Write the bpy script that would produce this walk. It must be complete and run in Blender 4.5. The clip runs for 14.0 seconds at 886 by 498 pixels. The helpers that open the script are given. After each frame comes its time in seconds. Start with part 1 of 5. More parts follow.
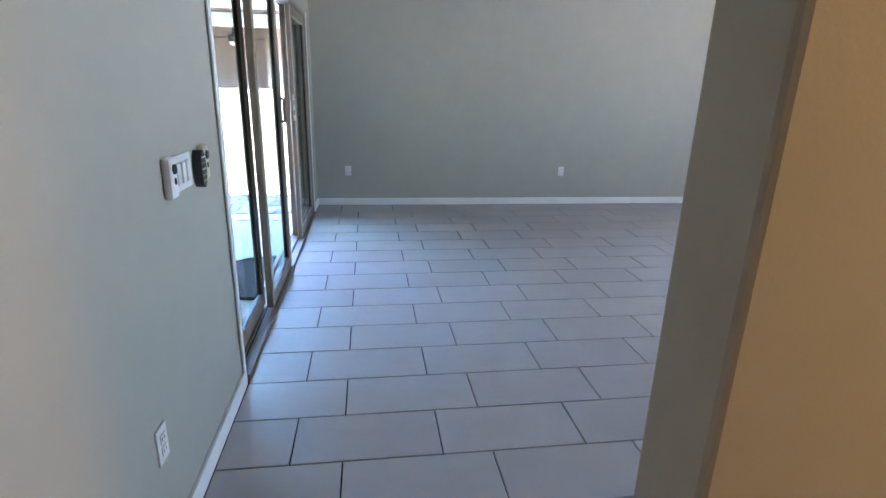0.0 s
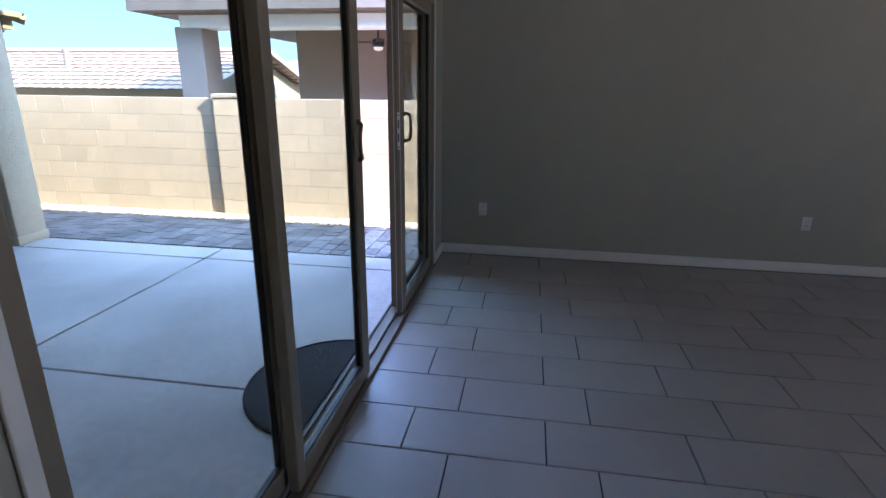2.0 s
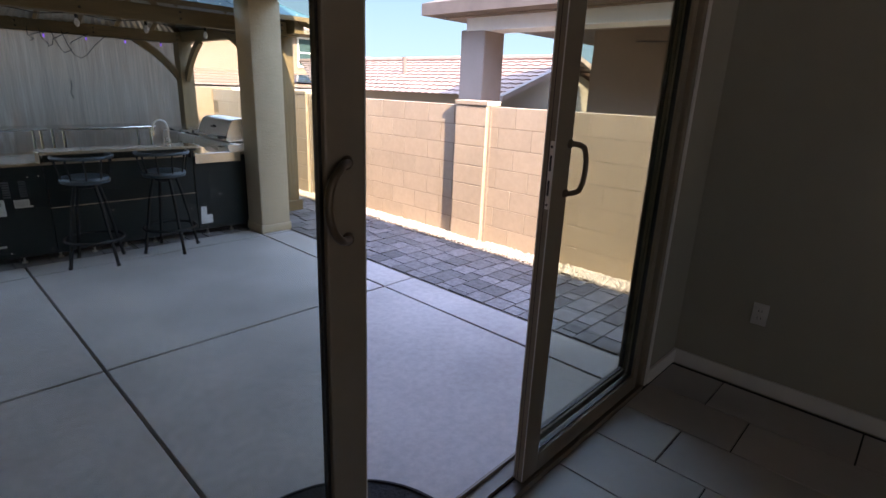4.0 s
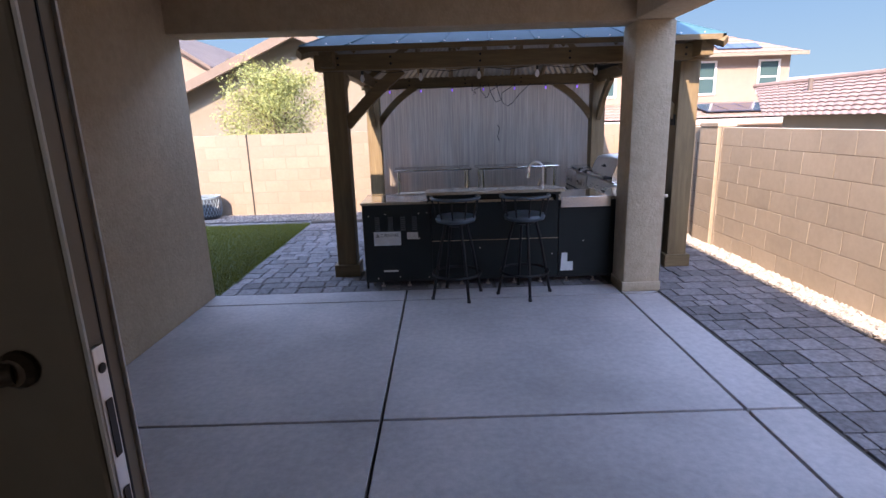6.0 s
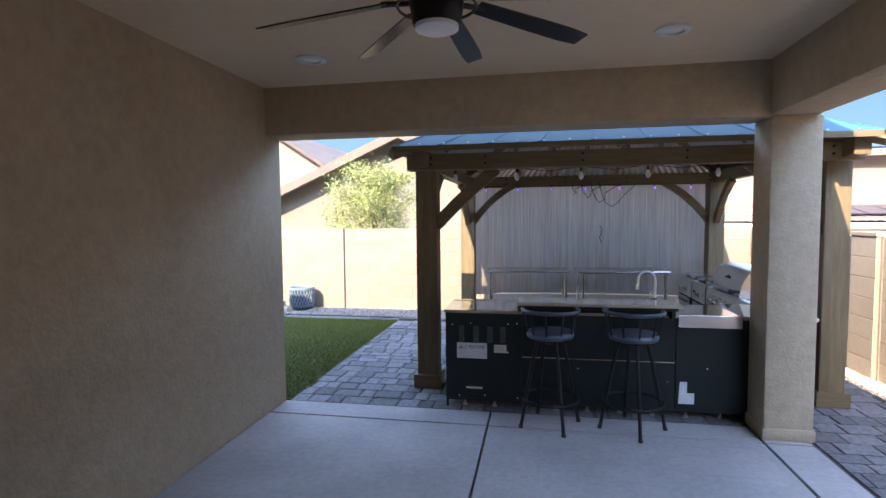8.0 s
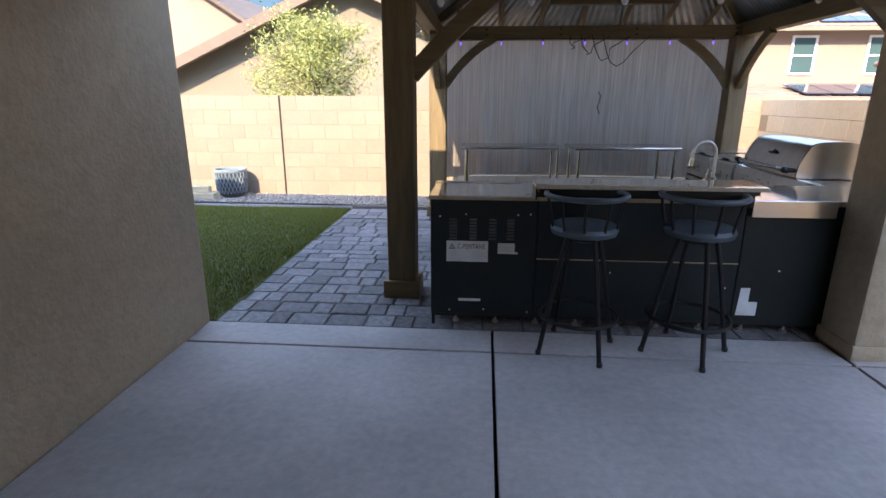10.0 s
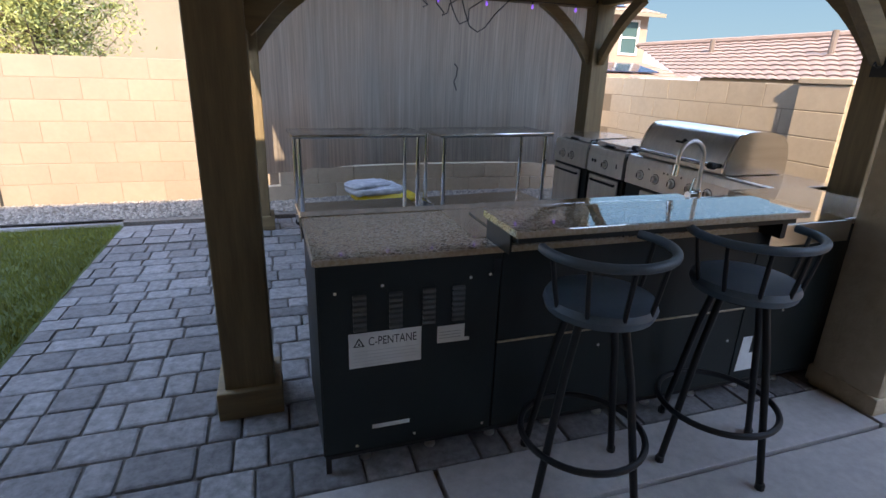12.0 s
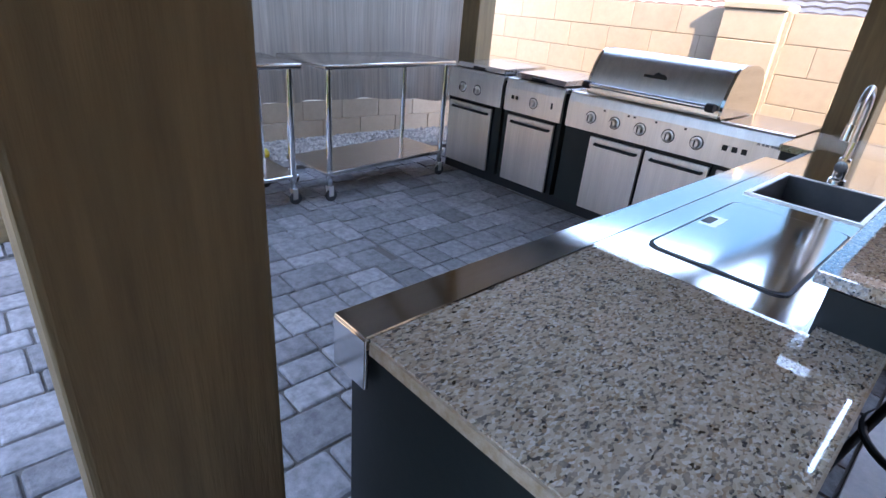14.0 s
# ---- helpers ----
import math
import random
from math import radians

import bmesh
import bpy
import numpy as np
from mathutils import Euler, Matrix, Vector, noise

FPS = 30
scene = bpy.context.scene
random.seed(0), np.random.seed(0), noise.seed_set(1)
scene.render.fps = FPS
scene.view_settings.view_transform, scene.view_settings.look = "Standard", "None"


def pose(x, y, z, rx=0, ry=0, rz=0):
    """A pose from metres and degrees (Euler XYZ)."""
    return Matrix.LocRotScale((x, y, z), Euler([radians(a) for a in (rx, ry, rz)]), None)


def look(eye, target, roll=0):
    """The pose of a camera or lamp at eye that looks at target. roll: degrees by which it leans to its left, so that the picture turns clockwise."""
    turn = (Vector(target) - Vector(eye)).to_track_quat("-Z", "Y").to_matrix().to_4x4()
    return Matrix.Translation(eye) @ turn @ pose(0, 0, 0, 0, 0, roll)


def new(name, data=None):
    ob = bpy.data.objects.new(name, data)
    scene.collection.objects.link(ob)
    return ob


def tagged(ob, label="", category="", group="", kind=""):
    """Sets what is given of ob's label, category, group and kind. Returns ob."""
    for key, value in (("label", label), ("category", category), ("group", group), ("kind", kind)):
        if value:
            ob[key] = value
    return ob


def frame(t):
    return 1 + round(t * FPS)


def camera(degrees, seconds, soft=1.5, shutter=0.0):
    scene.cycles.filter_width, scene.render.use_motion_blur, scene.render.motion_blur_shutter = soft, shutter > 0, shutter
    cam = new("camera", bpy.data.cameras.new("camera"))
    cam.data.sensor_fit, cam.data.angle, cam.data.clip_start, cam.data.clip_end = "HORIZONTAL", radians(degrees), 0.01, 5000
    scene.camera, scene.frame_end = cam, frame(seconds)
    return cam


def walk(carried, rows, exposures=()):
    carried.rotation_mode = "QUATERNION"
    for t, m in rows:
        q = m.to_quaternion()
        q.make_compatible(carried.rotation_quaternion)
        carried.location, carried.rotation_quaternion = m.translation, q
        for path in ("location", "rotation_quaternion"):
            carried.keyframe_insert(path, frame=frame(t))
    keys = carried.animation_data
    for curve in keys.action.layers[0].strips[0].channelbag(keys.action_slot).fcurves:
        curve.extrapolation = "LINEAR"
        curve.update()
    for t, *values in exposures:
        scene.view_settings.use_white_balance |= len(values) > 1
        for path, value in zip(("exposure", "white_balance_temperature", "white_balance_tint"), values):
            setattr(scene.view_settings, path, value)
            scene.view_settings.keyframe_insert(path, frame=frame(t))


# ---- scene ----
cam = camera(80.7, 14.0)
PATH = [
    (0, (-3.547, 0.379, 1.532), (-1.659, 0.101, 0.932), 1.5),
    (0.5, (-3.146, 0.329, 1.537), (-1.253, 0.323, 0.889), 1.3),
    (1, (-2.702, 0.356, 1.521), (-0.808, 0.398, 0.88), 0.0),
    (1.5, (-2.233, 0.314, 1.525), (-0.332, 0.446, 0.917), 0.2),
    (2, (-1.776, 0.241, 1.561), (0.11, 0.544, 0.97), 0.6),
    (2.2, (-1.575, 0.25, 1.555), (0.297, 0.63, 0.97), 0.8),
    (4.3, (0.078, 0.108, 1.561), (1.309, 1.565, 0.957), 2.2),
    (4.5, (0.202, 0.118, 1.561), (1.311, 1.663, 0.942), 2.0),
    (5, (0.482, 0.282, 1.541), (1.264, 2.014, 0.918), 1.3),
    (5.5, (0.698, 0.462, 1.559), (1.099, 2.33, 0.968), 0.7),
    (6, (0.852, 0.643, 1.58), (0.848, 2.586, 1.105), -1.8),
    (6.5, (0.866, 0.834, 1.671), (0.697, 2.824, 1.56), -1.1),
    (6.7, (0.872, 0.894, 1.709), (0.669, 2.881, 1.764), -0.3),
    (7, (0.881, 0.969, 1.749), (0.582, 2.937, 1.947), 1.0),
    (7.5, (0.924, 1.057, 1.763), (0.542, 3.014, 1.907), -0.0),
    (8, (0.874, 1.15, 1.645), (0.513, 3.114, 1.524), -0.5),
    (8.5, (0.83, 1.41, 1.534), (0.574, 3.371, 1.236), 0.5),
    (8.7, (0.782, 1.542, 1.517), (0.581, 3.502, 1.175), 0.6),
    (10.8, (0.213, 3.031, 1.387), (0.116, 4.937, 0.791), -0.0),
    (11, (0.179, 3.202, 1.409), (0.19, 5.112, 0.818), 0.4),
    (11.5, (0.064, 3.581, 1.449), (0.389, 5.456, 0.832), 0.6),
    (12, (-0.031, 3.951, 1.428), (0.575, 5.744, 0.782), 1.9),
    (12.5, (-0.1, 4.368, 1.408), (0.737, 6.043, 0.705), 2.8),
    (13, (-0.202, 4.76, 1.371), (0.808, 6.301, 0.594), 3.3),
    (13.5, (-0.214, 5.15, 1.315), (0.942, 6.557, 0.489), 4.2),
    (14, (-0.295, 5.539, 1.3), (0.975, 6.823, 0.441), 5.2),
]
EXPOSURES = [(0, 7.15, 5500, 12), (0.5, 6.5, 5700, 14), (1.0, 5.95, 5900, 17), (1.5, 5.6, 6000, 17), (2.2, 5.0, 6100, 22),
             (4.3, 4.0, 7900, 26), (5.0, 3.75, 7700, 25), (5.5, 3.65, 7200, 26), (6.0, 3.5, 7400, 26), (6.5, 3.6, 8000, 19),
             (7.0, 3.7, 9000, 19), (7.5, 3.8, 8900, 19), (8.0, 3.8, 7100, 16), (8.5, 3.75, 6900, 15), (11, 3.5, 8300, 17),
             (12, 3.45, 8000, 15), (13, 4.0, 7400, 13), (14, 4.55, 7400, 19)]
walk(cam, [(t, look(eye, to, roll)) for t, eye, to, roll in PATH], EXPOSURES)

# ---- light ----
world = bpy.data.worlds.new("sky")
scene.world = world
world.use_nodes = True
wn = world.node_tree
sky = wn.nodes.new("ShaderNodeTexSky")
sky.sky_type = 'NISHITA'
sky.sun_disc = False
sky.sun_elevation = radians(34.4)
sky.sun_rotation = radians(192.0)
sky.altitude = 600
sky.dust_density = 0.3
sky.ozone_density = 2.0
hs = wn.nodes.new("ShaderNodeHueSaturation")
hs.inputs["Saturation"].default_value = 1.0
wn.links.new(sky.outputs[0], hs.inputs["Color"])
wn.links.new(hs.outputs[0], wn.nodes["Background"].inputs[0])
wn.nodes["Background"].inputs[1].default_value = 0.15

sun_data = bpy.data.lights.new("sun", 'SUN')
sun_data.energy = 1.1
sun_data.angle = radians(0.53)
sun_data.color = (1.0, 0.93, 0.82)
sun_lamp = new("sun", sun_data)
sun_lamp.matrix_basis = look((-3.2, -15, 10.5), (0, 0, 0))

# a warm ceiling lamp in the hallway behind the camera
hall_data = bpy.data.lights.new("hall_lamp", 'AREA')
hall_data.shape = 'DISK'
hall_data.size = 0.35
hall_data.energy = 0.38
hall_data.color = (1.0, 0.55, 0.2)
hall_lamp = new("hall_lamp", hall_data)
hall_lamp.matrix_basis = look((-3.6, -1.3, 2.6), (-3.5, -1.3, 0))

# daylight from the room's south window
win_data = bpy.data.lights.new("south_window_light", 'AREA')
win_data.shape = 'RECTANGLE'
win_data.size, win_data.size_y = 3.0, 1.4
win_data.energy = 0.92
win_data.color = (0.95, 0.97, 0.95)
win_lamp = new("south_window_light", win_data)
win_lamp.matrix_basis = look((-1.8, -6.25, 1.6), (-1.8, 0, 1.5))

# ---- materials ----
def mat(name, c1, c2=None, scale=8.0, rough=0.7, rough2=None, metal=0.0, bump=0.0, bscale=60.0, stain=0.0, sscale=0.7,
        stretch=(1, 1, 1), rnd=0.0, spec=0.5, detail=6.0, island=False, coat=0.0):
    """A node material: two colours mixed by noise, a large stain, fine relief and gloss that varies."""
    m = bpy.data.materials.new(name)
    m.use_nodes = True
    nt = m.node_tree
    N, L = nt.nodes, nt.links
    p = N["Principled BSDF"]
    c2 = c2 or tuple(c * 0.8 for c in c1)
    tc = N.new("ShaderNodeTexCoord")
    mp = N.new("ShaderNodeMapping")
    mp.inputs["Scale"].default_value = stretch
    L.new(tc.outputs["Object"], mp.inputs[0])
    vec = mp.outputs[0]
    info = None
    if rnd:
        info = N.new("ShaderNodeNewGeometry" if island else "ShaderNodeObjectInfo")
        ro = info.outputs["Random Per Island"] if island else info.outputs["Random"]
        sh = N.new("ShaderNodeVectorMath")
        sh.operation = 'MULTIPLY_ADD'
        cb = N.new("ShaderNodeCombineXYZ")
        for i in range(3):
            L.new(ro, cb.inputs[i])
        L.new(cb.outputs[0], sh.inputs[0])
        sh.inputs[1].default_value = (37, 53, 71)
        L.new(vec, sh.inputs[2])
        vec = sh.outputs[0]
    n1 = N.new("ShaderNodeTexNoise")
    n1.inputs["Scale"].default_value = scale
    n1.inputs["Detail"].default_value = detail
    n1.inputs["Roughness"].default_value = 0.62
    L.new(vec, n1.inputs["Vector"])
    r1 = N.new("ShaderNodeValToRGB")
    r1.color_ramp.elements[0].position, r1.color_ramp.elements[1].position = 0.32, 0.68
    r1.color_ramp.elements[0].color, r1.color_ramp.elements[1].color = (*c2, 1), (*c1, 1)
    L.new(n1.outputs["Fac"], r1.inputs[0])
    col = r1.outputs[0]
    if stain:
        n2 = N.new("ShaderNodeTexNoise")
        n2.inputs["Scale"].default_value = sscale
        n2.inputs["Detail"].default_value = 4
        L.new(vec, n2.inputs["Vector"])
        r2 = N.new("ShaderNodeMapRange")
        r2.inputs["From Min"].default_value, r2.inputs["From Max"].default_value = 0.35, 0.7
        r2.inputs["To Min"].default_value, r2.inputs["To Max"].default_value = 1 + stain * 0.4, 1 - stain
        L.new(n2.outputs["Fac"], r2.inputs["Value"])
        mx = N.new("ShaderNodeVectorMath")
        mx.operation = 'SCALE'
        L.new(col, mx.inputs[0])
        L.new(r2.outputs[0], mx.inputs["Scale"])
        col = mx.outputs[0]
    if rnd:
        r3 = N.new("ShaderNodeMapRange")
        r3.inputs["To Min"].default_value, r3.inputs["To Max"].default_value = 1 - rnd, 1 + rnd
        L.new(ro, r3.inputs["Value"])
        mx = N.new("ShaderNodeVectorMath")
        mx.operation = 'SCALE'
        L.new(col, mx.inputs[0])
        L.new(r3.outputs[0], mx.inputs["Scale"])
        col = mx.outputs[0]
    L.new(col, p.inputs["Base Color"])
    p.inputs["Metallic"].default_value = metal
    p.inputs["Specular IOR Level"].default_value = spec
    p.inputs["Coat Weight"].default_value = coat
    rr = N.new("ShaderNodeMapRange")
    rr.inputs["To Min"].default_value, rr.inputs["To Max"].default_value = rough, rough2 if rough2 is not None else min(1, rough * 1.25)
    L.new(n1.outputs["Fac"], rr.inputs["Value"])
    L.new(rr.outputs[0], p.inputs["Roughness"])
    if bump:
        nb = N.new("ShaderNodeTexNoise")
        nb.inputs["Scale"].default_value = bscale
        nb.inputs["Detail"].default_value = 5
        L.new(vec, nb.inputs["Vector"])
        b = N.new("ShaderNodeBump")
        b.inputs["Strength"].default_value = bump
        b.inputs["Distance"].default_value = 0.01
        L.new(nb.outputs["Fac"], b.inputs["Height"])
        L.new(b.outputs[0], p.inputs["Normal"])
    return m


def granite_mat():
    m = bpy.data.materials.new("granite")
    m.use_nodes = True
    nt = m.node_tree
    N, L = nt.nodes, nt.links
    p = N["Principled BSDF"]
    tc = N.new("ShaderNodeTexCoord")
    v = N.new("ShaderNodeTexVoronoi")
    v.inputs["Scale"].default_value = 240
    mp = N.new("ShaderNodeMapping")
    mp.inputs["Scale"].default_value = (0.62, 1.2, 1.0)
    mp.inputs["Rotation"].default_value = (0, 0, 0.5)
    wob = N.new("ShaderNodeTexNoise")
    wob.inputs["Scale"].default_value = 90
    L.new(tc.outputs["Object"], wob.inputs["Vector"])
    add = N.new("ShaderNodeVectorMath")
    add.operation = 'MULTIPLY_ADD'
    L.new(wob.outputs["Color"], add.inputs[0])
    add.inputs[1].default_value = (0.008, 0.008, 0.008)
    L.new(tc.outputs["Object"], add.inputs[2])
    L.new(add.outputs[0], mp.inputs[0])
    L.new(mp.outputs[0], v.inputs["Vector"])
    sp = N.new("ShaderNodeSeparateColor")
    L.new(v.outputs["Color"], sp.inputs[0])
    r = N.new("ShaderNodeValToRGB")
    r.color_ramp.interpolation = 'CONSTANT'
    e = r.color_ramp.elements
    e[0].position, e[0].color = 0.0, (0.035, 0.035, 0.04, 1)
    e[1].position, e[1].color = 0.075, (0.2, 0.175, 0.15, 1)
    for pos, c in ((0.24, (0.5, 0.4, 0.29)), (0.5, (0.62, 0.52, 0.4)), (0.74, (0.36, 0.25, 0.16)), (0.85, (0.72, 0.66, 0.57))):
        k = e.new(pos)
        k.color = (*c, 1)
    L.new(sp.outputs[0], r.inputs[0])
    n = N.new("ShaderNodeTexNoise")
    n.inputs["Scale"].default_value = 60
    n.inputs["Detail"].default_value = 8
    L.new(tc.outputs["Object"], n.inputs["Vector"])
    mx = N.new("ShaderNodeMix")
    mx.data_type = 'RGBA'
    mr = N.new("ShaderNodeMapRange")
    mr.inputs["From Min"].default_value, mr.inputs["From Max"].default_value = 0.4, 0.62
    L.new(n.outputs["Fac"], mr.inputs["Value"])
    mr.inputs["To Max"].default_value = 0.5
    L.new(mr.outputs[0], mx.inputs["Factor"])
    L.new(r.outputs[0], mx.inputs["A"])
    mx.inputs["B"].default_value = (0.55, 0.44, 0.32, 1)
    L.new(mx.outputs["Result"], p.inputs["Base Color"])
    p.inputs["Roughness"].default_value = 0.035
    p.inputs["Specular IOR Level"].default_value = 1.0
    p.inputs["IOR"].default_value = 1.7
    p.inputs["Coat Weight"].default_value = 1.0
    p.inputs["Coat IOR"].default_value = 2.0
    p.inputs["Coat Roughness"].default_value = 0.02
    return m


def glass_mat(name, tint):
    m = bpy.data.materials.new(name)
    m.use_nodes = True
    nt = m.node_tree
    N, L = nt.nodes, nt.links
    N.remove(N["Principled BSDF"])
    t = N.new("ShaderNodeBsdfTransparent")
    t.inputs[0].default_value = (*tint, 1)
    g = N.new("ShaderNodeBsdfGlossy")
    g.inputs["Roughness"].default_value = 0.02
    f = N.new("ShaderNodeLayerWeight")
    pw = N.new("ShaderNodeMath")
    pw.operation = 'POWER'
    L.new(f.outputs["Facing"], pw.inputs[0])
    pw.inputs[1].default_value = 5.0
    ad = N.new("ShaderNodeMath")
    ad.operation = 'MULTIPLY_ADD'
    L.new(pw.outputs[0], ad.inputs[0])
    ad.inputs[1].default_value, ad.inputs[2].default_value = 0.3, 0.008
    mx = N.new("ShaderNodeMixShader")
    L.new(ad.outputs[0], mx.inputs[0])
    L.new(t.outputs[0], mx.inputs[1])
    L.new(g.outputs[0], mx.inputs[2])
    L.new(mx.outputs[0], N["Material Output"].inputs[0])
    return m


def plain(name, c, rough=0.5, metal=0.0, emit=None, power=0.0):
    m = bpy.data.materials.new(name)
    m.use_nodes = True
    p = m.node_tree.nodes["Principled BSDF"]
    p.inputs["Base Color"].default_value = (*c, 1)
    p.inputs["Roughness"].default_value = rough
    p.inputs["Metallic"].default_value = metal
    if emit:
        p.inputs["Emission Color"].default_value = (*emit, 1)
        p.inputs["Emission Strength"].default_value = power
    return m


STUCCO = mat("stucco", (0.53, 0.42, 0.29), (0.45, 0.352, 0.237), 14, 0.9, bump=0.6, bscale=38, stain=0.12, sscale=0.9)
STUCCO_CEIL = mat("patio_ceiling_paint", (0.76, 0.6, 0.41), (0.72, 0.565, 0.385), 12, 0.9, bump=0.12, bscale=60, stain=0.05)
WALL_PAINT = mat("grey_wall_paint", (0.375, 0.36, 0.3), (0.355, 0.34, 0.282), 5, 0.75, bump=0.05, bscale=120, stain=0.04)
WHITE_PAINT = mat("white_trim_paint", (0.78, 0.77, 0.74), (0.72, 0.71, 0.68), 6, 0.45, stain=0.06)
CEIL_PAINT = mat("white_ceiling_paint", (0.75, 0.74, 0.71), (0.7, 0.69, 0.66), 6, 0.85, bump=0.1)
TILE = mat("porcelain_tile", (0.53, 0.5, 0.49), (0.47, 0.445, 0.435), 6, 0.3, 0.42, bump=0.03, bscale=90, rnd=0.05, stain=0.06, sscale=3)
GROUT = mat("dark_grout", (0.04, 0.038, 0.036), None, 30, 0.9, bump=0.2)
CONCRETE = mat("concrete", (0.48, 0.44, 0.415), (0.38, 0.35, 0.33), 22, 0.6, 0.85, bump=0.15, bscale=160, stain=0.28, sscale=0.9)
JOINT = mat("joint_dark", (0.03, 0.027, 0.024), None, 30, 0.95)
PAVER = mat("paver", (0.25, 0.236, 0.232), (0.13, 0.122, 0.12), 26, 0.85, bump=0.4, bscale=70, rnd=0.3)
PAVER_JOINED = mat("paver_joined", (0.25, 0.236, 0.232), (0.13, 0.122, 0.12), 26, 0.85, bump=0.4, bscale=70, rnd=0.3, island=True)
SAND = mat("joint_sand", (0.12, 0.105, 0.09), None, 40, 0.95, bump=0.4)
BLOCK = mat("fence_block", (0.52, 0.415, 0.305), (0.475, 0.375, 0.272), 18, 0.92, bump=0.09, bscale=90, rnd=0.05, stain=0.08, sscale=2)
# Back fence blocks: colour darkened to offset the full sun they face.
BLOCK_PINK_DIMMED = mat("back_fence_block_dimmed", (0.285, 0.218, 0.158), (0.26, 0.2, 0.145), 18, 0.92, bump=0.09, bscale=90, rnd=0.05, stain=0.08, sscale=2)
MORTAR = mat("mortar", (0.31, 0.243, 0.175), None, 40, 0.95, bump=0.4)
MORTAR_LIGHT = mat("light_mortar", (0.47, 0.39, 0.31), None, 40, 0.95, bump=0.4)
WOOD = mat("stained_timber", (0.222, 0.156, 0.076), (0.15, 0.103, 0.049), 7, 0.55, 0.75, bump=0.25, bscale=26, stretch=(6, 6, 0.5), stain=0.2, sscale=1.5)
WOOD_H = mat("stained_beam", (0.222, 0.156, 0.076), (0.15, 0.103, 0.049), 7, 0.55, 0.75, bump=0.25, bscale=26, stretch=(0.5, 6, 6), stain=0.2, sscale=1.5)
WOOD_Y = mat("stained_rafter", (0.222, 0.156, 0.076), (0.15, 0.103, 0.049), 7, 0.55, 0.75, bump=0.25, bscale=26, stretch=(6, 0.5, 6), stain=0.2, sscale=1.5)
PINE = mat("raw_pine", (0.64, 0.53, 0.37), (0.54, 0.43, 0.28), 5, 0.7, bump=0.1, stretch=(0.5, 6, 6))
# Gazebo roof: the blue of the reflected sky is put into the base colour.
ROOF_METAL = mat("roof_metal", (0.045, 0.15, 0.185), (0.037, 0.125, 0.155), 5, 0.5, 0.65, metal=0.0, bump=0.05, stain=0.1)
STEEL = mat("brushed_steel", (0.88, 0.84, 0.79), (0.78, 0.745, 0.7), 10, 0.33, 0.42, metal=1.0, bump=0.008, bscale=40, stretch=(20, 20, 0.6), stain=0.08, sscale=1.2)
STEEL_H = mat("brushed_steel_flat", (0.7, 0.69, 0.67), (0.65, 0.64, 0.63), 10, 0.17, 0.24, metal=1.0, bump=0.004, bscale=40, stretch=(0.6, 20, 20), stain=0.1, sscale=1.2)
STEEL_POLISHED = mat("polished_steel_sheet", (0.72, 0.71, 0.69), (0.66, 0.65, 0.64), 10, 0.07, 0.12, metal=1.0, bump=0.003, bscale=30, stretch=(0.6, 12, 12), stain=0.06, sscale=1.5)
# Basin steel: lowered colour stands in for the shade inside the sink.
SHADED_STEEL = mat("shaded_steel", (0.24, 0.24, 0.24), (0.18, 0.18, 0.185), 12, 0.4, 0.5, metal=0.9)
CHROME = plain("chrome", (0.75, 0.75, 0.75), 0.1, 1.0)
BLACK_PANEL = mat("black_panel", (0.01, 0.016, 0.016), (0.007, 0.011, 0.011), 5, 0.38, 0.5, spec=0.35, stain=0.2, sscale=1.5, bump=0.03)
BLACK_METAL = mat("black_metal", (0.014, 0.014, 0.015), None, 20, 0.42, bump=0.05, spec=0.3)
BLACK_PLASTIC = plain("black_plastic", (0.012, 0.012, 0.012), 0.45)
# Black louvres: a bluish lift in the colour stands in for reflected light.
LOUVRE_SHEEN = mat("black_louvre_sheen", (0.11, 0.12, 0.126), None, 20, 0.28, bump=0.03)
BLADE_BLACK = mat("blade_black", (0.02, 0.02, 0.02), None, 20, 0.2, 0.28, spec=0.7)
VINYL = mat("dark_vinyl", (0.075, 0.1, 0.118), (0.05, 0.07, 0.085), 9, 0.38, 0.5, bump=0.1, bscale=120)
GRANITE = granite_mat()
GRANITE_EDGE = mat("granite_edge", (0.36, 0.25, 0.14), (0.5, 0.42, 0.32), 60, 0.35, bump=0.3)
ALMOND = mat("almond_aluminium", (0.24, 0.198, 0.143), (0.212, 0.174, 0.125), 8, 0.45, stain=0.08, bump=0.03)
BRONZE = mat("bronze_handle", (0.12, 0.09, 0.06), None, 12, 0.4, metal=0.4)
GLASS = glass_mat("door_glass", (0.77, 0.81, 0.76))
CLEAR = glass_mat("clear_glass", (0.92, 0.92, 0.9))
CLOTH = mat("shade_cloth", (0.35, 0.29, 0.235), (0.115, 0.096, 0.08), 5, 0.8, bump=0.25, bscale=90, stretch=(13, 1, 0.3), stain=0.3, sscale=1.6)
cn = CLOTH.node_tree
thin = cn.nodes.new("ShaderNodeBsdfTranslucent")
thin.inputs["Color"].default_value = (0.4, 0.33, 0.27, 1)
blend = cn.nodes.new("ShaderNodeMixShader")
blend.inputs[0].default_value = 0.38
cn.links.new(cn.nodes["Principled BSDF"].outputs[0], blend.inputs[1])
cn.links.new(thin.outputs[0], blend.inputs[2])
cn.links.new(blend.outputs[0], cn.nodes["Material Output"].inputs[0])
GRASS = mat("artificial_grass", (0.18, 0.187, 0.024), (0.14, 0.15, 0.018), 40, 0.85, rnd=0.14, island=True)
